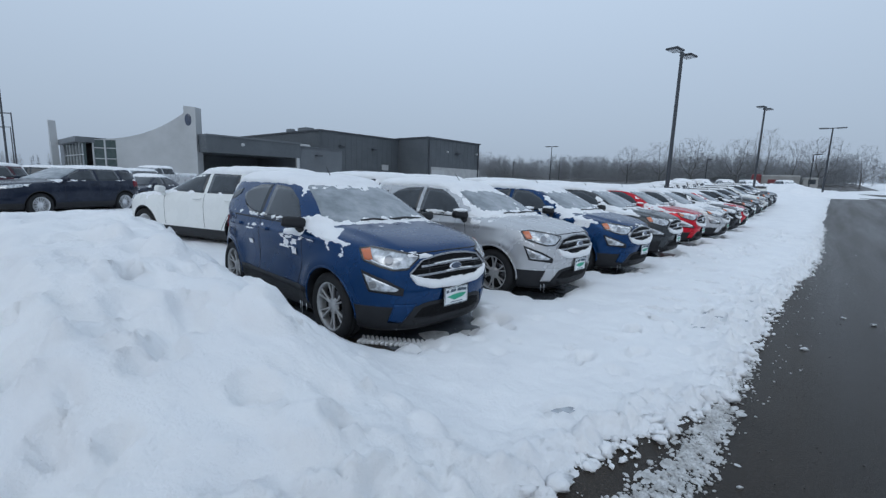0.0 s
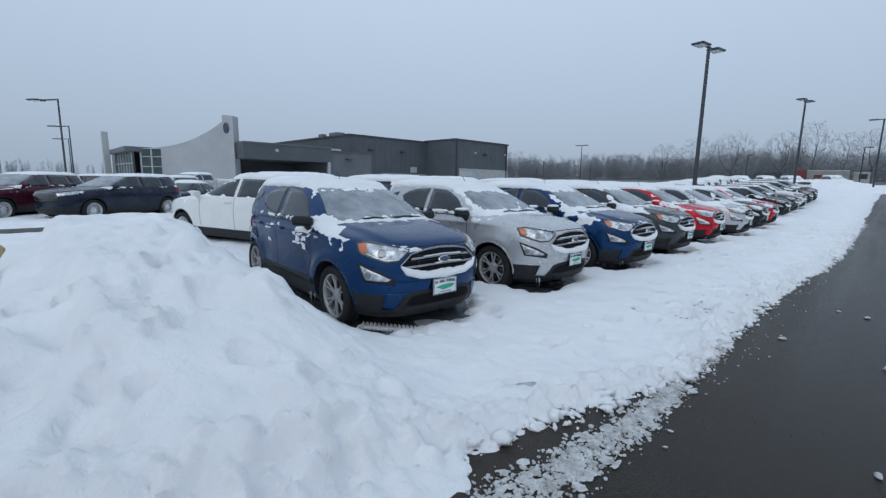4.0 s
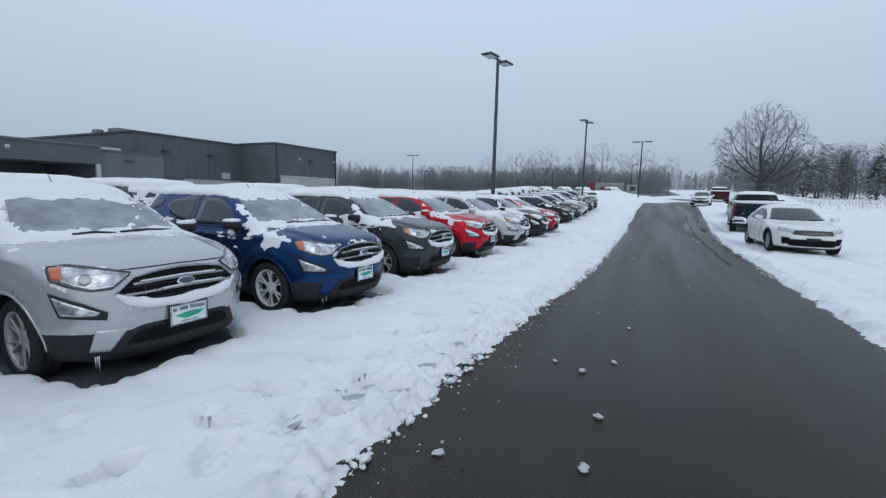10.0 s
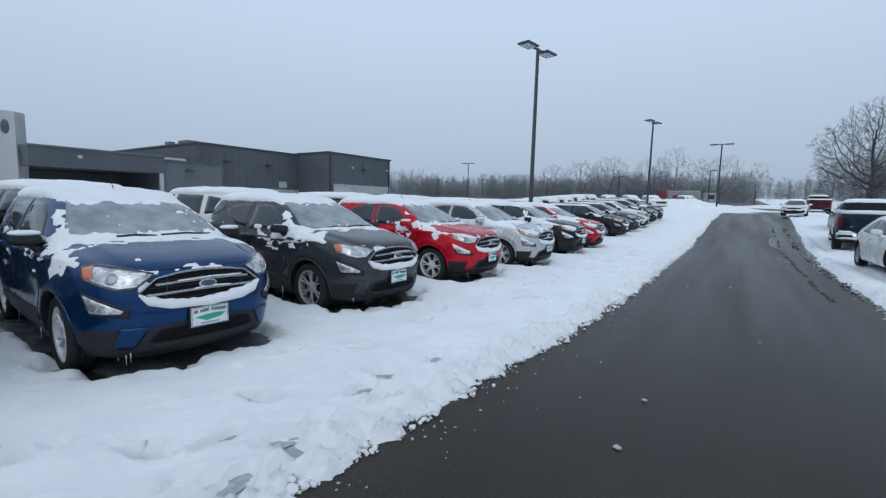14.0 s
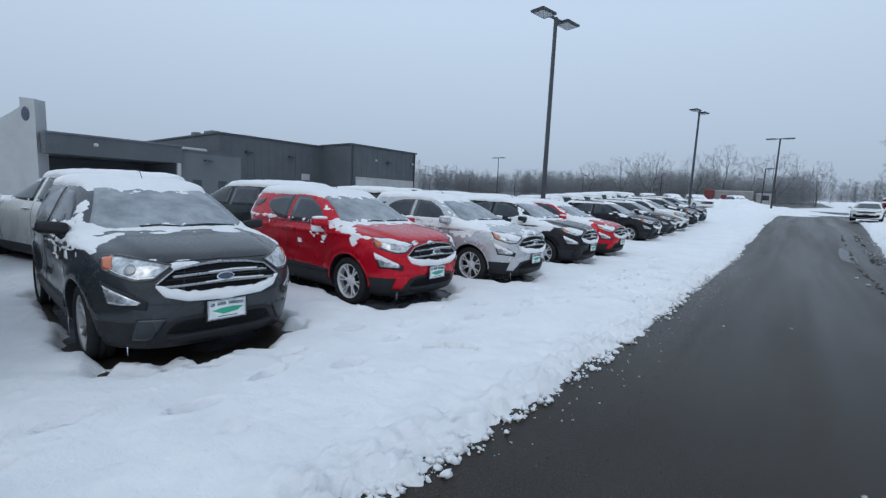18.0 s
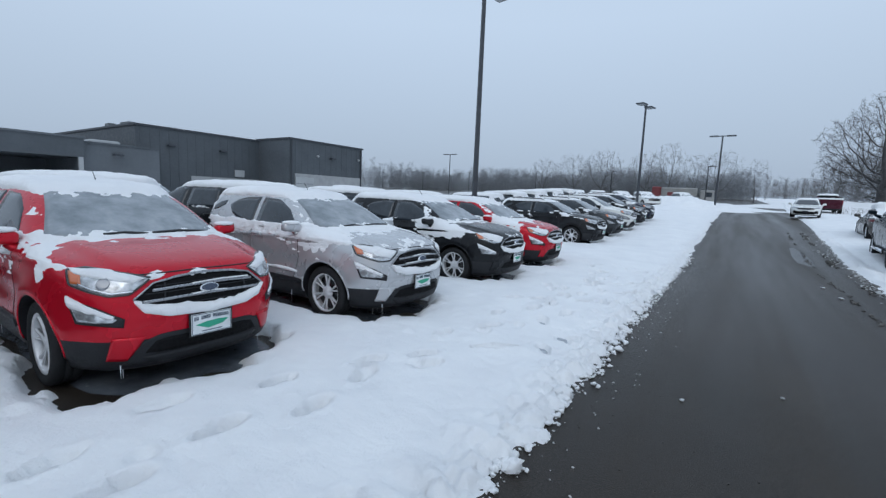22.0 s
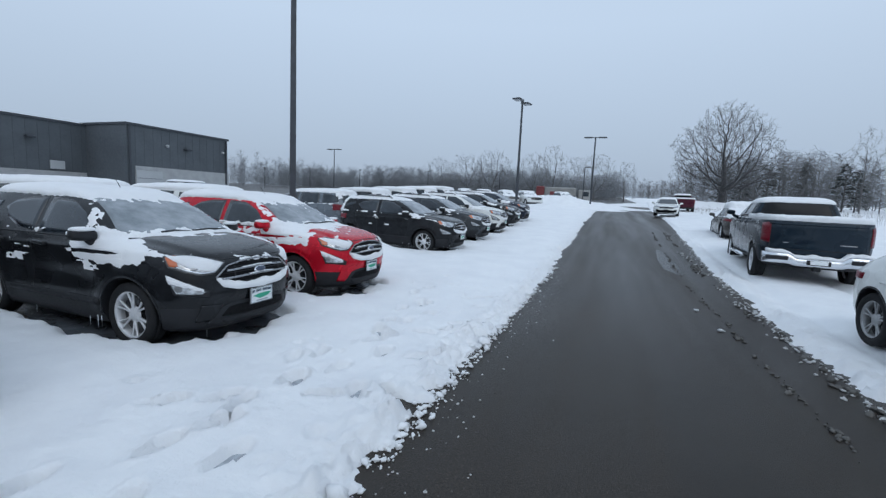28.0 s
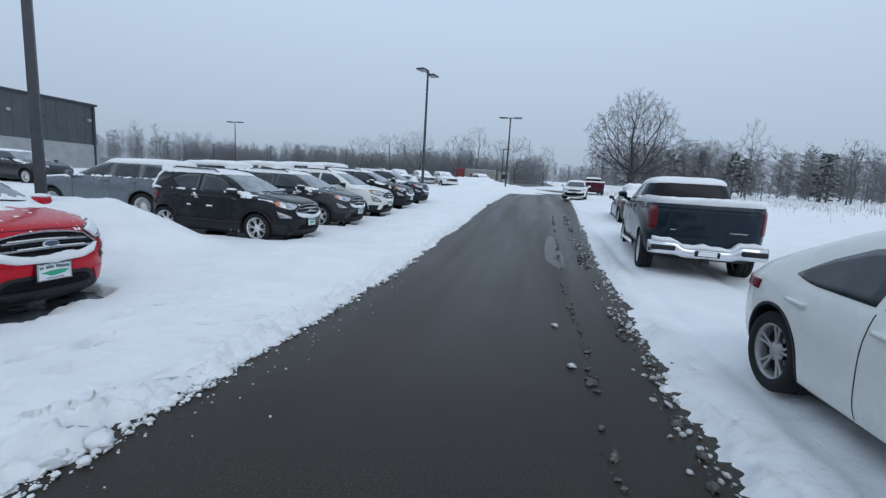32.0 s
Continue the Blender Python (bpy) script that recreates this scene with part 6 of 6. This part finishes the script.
def grow(seed, bole, wide, tall, count, step, low=0.25, thick=0.010, lean=0.0):
    """A bare tree that grows towards points spread through its crown: thick wood and fine twigs, as two meshes."""
    rng = np.random.RandomState(seed)
    pts = []
    while len(pts) < count:
        p = rng.uniform(-1, 1, 3)
        r = np.linalg.norm(p)
        if r < 1 and r > 0.25 and rng.rand() < 0.35 + 0.65 * r and (p[2] > -0.2 or np.hypot(p[0], p[1]) > 0.25):
            f = 1 + 0.25 * float(fbm(np.array([p[0] * 1.6]), np.array([p[1] * 1.6]), p[2] * 1.6 + seed, 2, seed)[0])
            z = p[2] if p[2] > 0 else p[2] * low * 2
            pts.append((p[0] * wide * f, p[1] * wide * f, bole + tall * low + z * tall * (1 - low) * f))
    pts = np.array(pts)
    nodes, par = [np.array([0, 0, k * step]) + np.array([lean, 0, 0]) * k * step for k in range(int(bole / step) + 1)], [-1] + list(range(int(bole / step)))
    alive = np.ones(len(pts), bool)
    near = np.zeros(len(pts), int)
    dist = np.full(len(pts), 1e9)
    fresh = range(len(nodes))
    for turn in range(90):
        for i in fresh:
            d = np.linalg.norm(pts - nodes[i], axis=1)
            m = d < dist
            dist[m], near[m] = d[m], i
        alive &= dist > step * 1.3
        act = np.where(alive)[0]
        if not len(act):
            break
        pull = {}
        for j in act:
            v = pts[j] - nodes[near[j]]
            pull.setdefault(near[j], []).append(v / np.linalg.norm(v))
        fresh = []
        for i, vs in pull.items():
            v = np.mean(vs, axis=0) + rng.normal(0, 0.11, 3) + np.array([0, 0, 0.06])
            nodes.append(nodes[i] + v / (np.linalg.norm(v) + 1e-6) * step)
            par.append(i)
            fresh.append(len(nodes) - 1)
    n = len(nodes)
    load = np.zeros(n)
    kids = [[] for _ in range(n)]
    for i in range(n - 1, 0, -1):
        load[i] = max(load[i], 1)
        load[par[i]] += load[i]
        kids[par[i]].append(i)
    rad = thick * load ** 0.57
    wood, twigs = [], []
    done = set()
    for i in range(n):
        for j in kids[i]:
            if j in done or (kids[i] and i and j == max(kids[i], key=lambda q: load[q])):
                continue
            chain = [i, j]
            done.add(j)
            while kids[chain[-1]]:
                q = max(kids[chain[-1]], key=lambda q: load[q])
                done.add(q)
                chain.append(q)
            r = [min(rad[c], rad[j]) for c in chain]
            line_pts = [Vector(nodes[c]) for c in chain]
            (wood if rad[j] > thick * 2.6 else twigs).append(tube(line_pts, r, 7 if rad[j] > thick * 6 else 4 if rad[j] > thick * 2.6 else 3, False))
            if rad[j] <= thick * 2.6:
                for c in chain[1:]:
                    for _ in range(5):
                        v = Vector(nodes[c] - nodes[par[c]]).normalized() + Vector(rng.normal(0, 0.75, 3))
                        twigs.append(tube([Vector(nodes[c]), Vector(nodes[c]) + v.normalized() * step * rng.uniform(0.7, 1.5)], (thick * .8, thick * .45), 3, False))
    return mesh_of("trunk", *joined(*wood)), mesh_of("crown", *joined(*twigs))


CROWNS["oak"] = grow(4, 4.0, 7.4, 12.0, 4000, .46, .32, .0125)
CROWNS["slim"] = grow(11, 3.0, 2.0, 7.0, 300, .45, .45, .0095, .03)
CROWNS["oval"] = grow(12, 2.0, 2.9, 7.5, 620, .40, .40, .008)
CROWNS["broad"] = grow(13, 2.2, 4.2, 7.0, 900, .40, .35, .008)
CROWNS["young"] = grow(14, 1.4, 1.9, 5.0, 220, .36, .45, .009)
CROWNS["rough"] = grow(15, 2.6, 3.2, 8.0, 380, .48, .45, .0095, -.04)


def bare_tree(x, y, height, seed, label, kind=None):
    """One of the grown crowns, turned and sized."""
    rng = random.Random(seed)
    kind = kind or rng.choice(("slim", "oval", "young", "rough", "oval", "slim"))
    w, tw = CROWNS[kind]
    s = height / max(v.co.z for v in tw.vertices)
    t = thing("tree", label, "tree", pose(x, y, float(lie(y)) - .1), "bare winter trees")
    m = pose(0, 0, 0, 0, 0, rng.uniform(0, 360)) @ Matrix.Diagonal((s, s, s, 1))
    # Beyond y 110 trunk and twigs take paler colours, standing in for haze.
    for name, me, mat, text in (("trunk", w, M["oak_bark"] if kind == "oak" else M["bark"] if y < 110 else M["twig"], "grey-brown trunk and limbs"), ("crown", tw, M["oak_twig"] if kind == "oak" else M["twig"] if y < 110 else M["half_hazed_twig"], "bare twigs")):
        if not me.materials:
            me.materials.append(mat)
        ob = part(name, me, None, t, text, m)
        ob.material_slots[0].link = 'OBJECT'
        ob.material_slots[0].material = mat
    return t


def conifer(x, y, height, seed):
    rng = random.Random(seed)
    t = thing("tree", "dark evergreen at the wood's edge", "tree", pose(x, y, float(lie(y))), "evergreens")
    part("trunk", mesh_of("trunk", *tube([(0, 0, 0), (.1, 0, height)], (height * .02, .02), 8)), M["bark"], t)
    vs, fs = [], []
    for k in range(int(height * 26)):
        f = rng.random() ** .8
        a, rr = rng.uniform(0, 6.283), (1 - f) * height * .24 * rng.uniform(.3, 1.1) + .15
        p = Vector((math.cos(a) * rr, math.sin(a) * rr, height * (.08 + .92 * f) - rr * .25))
        s = rng.uniform(.25, .6)
        d = Vector((math.cos(a), math.sin(a), rng.uniform(-.4, .1)))
        side = Vector((-math.sin(a), math.cos(a), rng.uniform(-.3, .3)))
        n = len(vs)
        vs += [p - side * s * .5, p + side * s * .5, p + d * s * 1.3 + side * s * .1, p + d * s * 1.1 - side * s * .3 + Vector((0, 0, -.1))]
        fs += [(n, n + 1, n + 2), (n, n + 2, n + 3)]
    part("crown", mesh_of("crown", vs, fs, False), M["conifer"], t, "drooping needle boughs")


bare_tree(15.7, 88.0, 15.6, 12, "large old spreading oak, bare of leaves", "oak")
rt = random.Random(9)
SIDE_WOOD = [(24, 93, 9.5), (29, 97, 10), (33, 92, 12.4), (36.5, 95, 6), (45, 90, 9.5), (11, 96, 7), (13.5, 101, 8.5), (21, 101, 10), (57, 84, 10), (66, 92, 10.5), (74, 88, 9.5), (51, 96, 9), (26.5, 100, 9.5), (31.5, 101, 9.5), (48, 94, 9.5), (22, 97, 9), (60, 90, 10), (70, 96, 10.5), (18.5, 98, 8.5), (27, 95, 9), (30, 99, 9.5), (12, 91, 7.5), (25.5, 97, 9.2), (20, 95, 8)]
for k, (x, y, h) in enumerate(SIDE_WOOD):
    bare_tree(x, y, h, 31 + k, "slender bare tree at the edge of the field", "slim" if h > 12 else None)
for k, (x, y, h) in enumerate(((34.5, 97, 7.5), (47, 98, 9), (19, 103, 8), (27, 104, 8.5), (54, 92, 5), (70, 94, 10), (79, 90, 11), (31, 105, 9), (62, 97, 5), (24, 99, 8), (33, 97, 8.5), (45, 96, 9), (21, 100, 7), (65, 95, 8))):
    conifer(x, y, h * .85, 61 + k)
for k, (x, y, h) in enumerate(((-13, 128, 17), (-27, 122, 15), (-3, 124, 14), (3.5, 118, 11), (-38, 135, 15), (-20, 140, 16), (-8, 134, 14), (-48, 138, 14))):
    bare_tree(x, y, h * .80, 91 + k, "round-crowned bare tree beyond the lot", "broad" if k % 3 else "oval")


def far_wood(name, label, spots, mat, seed):
    """A far stand of bare trees, too many to count."""
    rng = random.Random(seed)
    bits = []
    for x, y, h in spots:
        z = float(lie(y))
        top = h * rng.uniform(.8, 1.0)
        bits.append(tube([(x, y, z), (x + rng.uniform(-.6, .6), y, z + top * .85)], (h * .006, .012), 3, False))
        for k in range(95):
            f = rng.uniform(.02, .97)
            a = rng.uniform(0, 6.283)
            l = h * (.24 * (1 - f) + .13) * rng.uniform(.5, 1.3)
            p = Vector((x, y, z + top * f))
            q = p + Vector((math.cos(a) * l, math.sin(a) * l * .4, l * rng.uniform(.1, .8)))
            bits.append(tube([p, q], (h * .0030, .010), 3, False))
    vs, fs = joined(*bits)
    return tagged(part(name, mesh_of(name, vs, fs), mat), label, "wood", kind="stuff")


spots = []
for k in range(820):
    a = rt.uniform(0, 1)
    x, y = -135 + 140 * a + rt.uniform(-4, 4), 168 + rt.uniform(-12, 26) - 10 * a
    spots.append((x, y, rt.uniform(6.0, 9.4) * (1.0 + .14 * math.sin(a * 19) + .1 * math.sin(a * 47))))
far_wood("far_wood", "hazy grey line of bare woodland", spots, M["hazed_twig"], 3)
spots = [(-230 + 120 * rt.random(), 150 + rt.uniform(-30, 40), rt.uniform(9, 13)) for k in range(170)]
spots += [(-260 + 30 * rt.random(), rt.uniform(-60, 130), rt.uniform(6, 8.5)) for k in range(260)]
far_wood("far_wood", "pale hazy woodland far off", spots, M["hazed_twig"], 4)
spots = [(rt.uniform(16, 130), rt.uniform(106, 128), rt.uniform(8, 11.5)) for k in range(260)] + [(rt.uniform(0, 60), rt.uniform(330, 380), rt.uniform(11, 15)) for k in range(60)]
far_wood("far_wood", "bare brushwood behind the field", spots, M["twig"], 5)


def weeds():
    rng = random.Random(12)
    bits = []
    for k in range(2600):
        x, y = rng.uniform(9, 60), rng.gauss(70, 9)
        z = float(lie(y))
        h = rng.uniform(.25, .7)
        bits.append(tube([(x, y, z), (x + rng.uniform(-.12, .12), y + rng.uniform(-.12, .12), z + h)], (.012, .004), 3, False))
    vs, fs = joined(*bits)
    tagged(part("dry_weeds", mesh_of("dry_weeds", vs, fs), M["weed"]), "dry brown weed stalks standing out of the snow", "weeds", kind="stuff")


weeds()


# ---- snow lumps and litter on the lane ----
def lump_mesh(seed):
    v, f = blob(1, 1, .8, 2.0, 9, 6)
    v = np.array(v)
    k = 1 + .6 * fbm(v[:, 0] * 1.4 + 5 * seed, v[:, 1] * 1.4, v[:, 2] * 1.4, 2, seed)[:, None] + .5 * fbm(v[:, 0] * 4 + 3 * seed, v[:, 1] * 4, v[:, 2] * 4, 2, seed + 9)[:, None]
    return mesh_of("lump", v * k, f)


LUMPS = [lump_mesh(s) for s in range(8)]
LUMP_V = [np.array([v.co[:] for v in me.vertices]) for me in LUMPS]
LUMP_F = [[tuple(p.vertices) for p in me.polygons] for me in LUMPS]
rl = random.Random(21)


def ribbon_of_lumps(name, label, count, place, mat, sizes, sink=.3):
    """Many small broken lumps joined into one body of stuff."""
    V, F, n = [], [], 0
    for k in range(count):
        j = rl.randrange(8)
        x, y = place()
        s = sizes()
        m = pose(x, y, float(lie(y)) + s * sink, rl.uniform(-30, 30), rl.uniform(-30, 30), rl.uniform(0, 360)) @ Matrix.Diagonal((s, s * rl.uniform(.6, 1), s * rl.uniform(.5, .8), 1))
        a = np.array(m)
        V.append(LUMP_V[j] @ a[:3, :3].T + a[:3, 3])
        F += [tuple(i + n for i in p) for p in LUMP_F[j]]
        n += len(LUMP_V[j])
    return tagged(part(name, mesh_of(name, np.concatenate(V), F), mat), label, "snow", kind="stuff")


def edge_left(y):
    return -0.47 - 0.32 * float(smooth(13, 7, y)) - 0.27 * max(0, min(6, 3.6 - y))


def on_edge():
    y = rl.choice([rl.uniform(1.0, 10.0), rl.uniform(1, 26)])
    return edge_left(y) + rl.gauss(-.10, .08), y


EDGE = rl.sample(range(0, 2600), 420)


def rim_cluster():
    """A spot in one of the clusters of crumbs along the rim of the snow."""
    y = 0.6 + rl.choice(EDGE) / 100 + rl.gauss(0, .05)
    return edge_left(y) + .03 + rl.gauss(-.05, .05), y


def thrown():
    """The windrow of slush that leaves the snow's edge in the first bend."""
    y = rl.choice((rl.uniform(1.2, 3.4), rl.uniform(1.2, 4.6)))
    return -.80 + .10 * max(0, 2.6 - y) * -1 + rl.gauss(0, .05 + .025 * max(0, 3 - y)), y


films = []
for k in range(170):
    x, y = thrown()
    films.append(wet_patch(x, y, rl.uniform(.012, .035), rl.uniform(.015, .05), k % 9 + 4, .004 + .00003 * k, 14))
tagged(part("slush_film", mesh_of("slush_film", *joined(*films)), M["slush"]), "grey slush pressed flat on the asphalt", "slush", kind="stuff")
ribbon_of_lumps("snow_crumbs", "broken crumbs of ploughed snow along the lane's edge", 3600, rim_cluster, M["snow"], lambda: rl.choice((.005, .006, .008, .010, .013, .017, .022, .030)) * rl.uniform(.7, 1.3), .5)
ribbon_of_lumps("slush_crumbs", "dirty slush crumbs in the first bend of the edge", 3200, thrown, M["slush"], lambda: rl.choice((.005, .007, .010, .013, .017)) * rl.uniform(.7, 1.2), .2)
ribbon_of_lumps("snow_clods", "puffy clods of ploughed snow at the lane's edge", 45, lambda: (lambda y: (edge_left(y) - .02 + rl.gauss(0, .05), y))(rl.choice((rl.uniform(1.0, 5.0), rl.uniform(1, 25)))), M["snow"], lambda: rl.uniform(.03, .085), .45)
ribbon_of_lumps("slush_crumbs", "fine loose crumbs of slush on the lane", 420, lambda: (lambda y: (edge_left(y) + abs(rl.gauss(.05, .22)), y))(rl.uniform(1.0, 26)), M["slush"], lambda: rl.uniform(.004, .012), .2)
RUT = [(rl.uniform(15, 38), rl.gauss(.14, .05)) for k in range(60)]


def rut_clods(x0, spread, seed):
    """A broken row of clods thrown off by wheels, in short runs with gaps."""
    def place():
        y, run = rl.choice(RUT)
        y = y + seed * .37 + rl.gauss(0, run)
        return x0 + .02 * max(0, y - 26) + .03 * math.sin(y * 1.7 + seed) + rl.gauss(0, spread), y
    return place


ribbon_of_lumps("slush_clods", "row of dark wet clods along a wheel track", 520, rut_clods(2.46, .022, 0), M["grit"], lambda: rl.choice((.008, .012, .018, .026)) * rl.uniform(.7, 1.3))
ribbon_of_lumps("slush_clods", "broken row of grey slush clods beside the verge", 380, rut_clods(3.0, .045, 1), M["grit"], lambda: rl.choice((.010, .016, .024, .036)) * rl.uniform(.7, 1.3))
ribbon_of_lumps("slush_clods", "half-melted snow clods beside the verge", 150, rut_clods(3.04, .06, 1), M["slush"], lambda: rl.choice((.012, .02, .034)) * rl.uniform(.7, 1.3), .2)
ribbon_of_lumps("slush_crumbs", "dirty slush crumbs along the verge", 700, lambda: (lambda y: (3.10 + .045 * max(0, y - 22) - abs(rl.gauss(.02, .09)), y))(rl.uniform(14, 38)), M["slush"], lambda: rl.choice((.006, .010, .016, .024)) * rl.uniform(.7, 1.3), .3)
ribbon_of_lumps("grit", "fine grit and ice specks on the wet asphalt", 900, lambda: (lambda y: (edge_left(y) + .05 + abs(rl.gauss(0, .45)), y))(rl.uniform(1.0, 26)), M["grit"], lambda: rl.uniform(.0025, .007), .2)
ribbon_of_lumps("grit", "fine grit and ice specks on the wet asphalt", 400, lambda: (rl.uniform(0, 2.9), rl.uniform(2.0, 24)), M["grit"], lambda: rl.uniform(.002, .005), .2)
for x, y, s in ((0.383, 5.08, .05), (.41, 5.625, .045), (.42, 6.3, .04), (.434, 7.47, .035), (-.08, 7.23, .03), (-.405, 5.36, .04), (.504, 8.75, .03), (-1.11, 2.73, .09), (.9, 3.7, .07),
                (-.55, 19.95, .06), (.35, 3.0, .03), (.52, 9.6, .025), (1.0, 16.2, .02), (1.35, 12.1, .02), (.2, 7.1, .04), (.3, 15.6, .025), (2.3, 22.3, .05), (2.2, 23.5, .05)):
    tagged(part("snow_lump", LUMPS[int(abs(x * 100)) % 8], M["snow"], None, "", pose(x, y, s * .3, 0, 0, x * 300) @ Matrix.Diagonal((s, s * .7, s * .45, 1))), "small lump of packed snow lying on the asphalt", "snow", "lumps on the lane")
base = lamp_post(-7.0, -.86, 8.4, (90, -90), "tall lamp post on a round concrete foot with a yellow band", 0, .07, .39, -.03)
part("yellow_band", mesh_of("band", *lathe([(.392, .60), (.396, .61), (.396, .745), (.37, .777)], 28, "z")), M["yellow"], base, "faded yellow band")
part("foot_snow", mesh_of("foot_snow", *moved(blob(.35, .35, .035, 2.4), pose(0, 0, .79))), M["snow"], base)
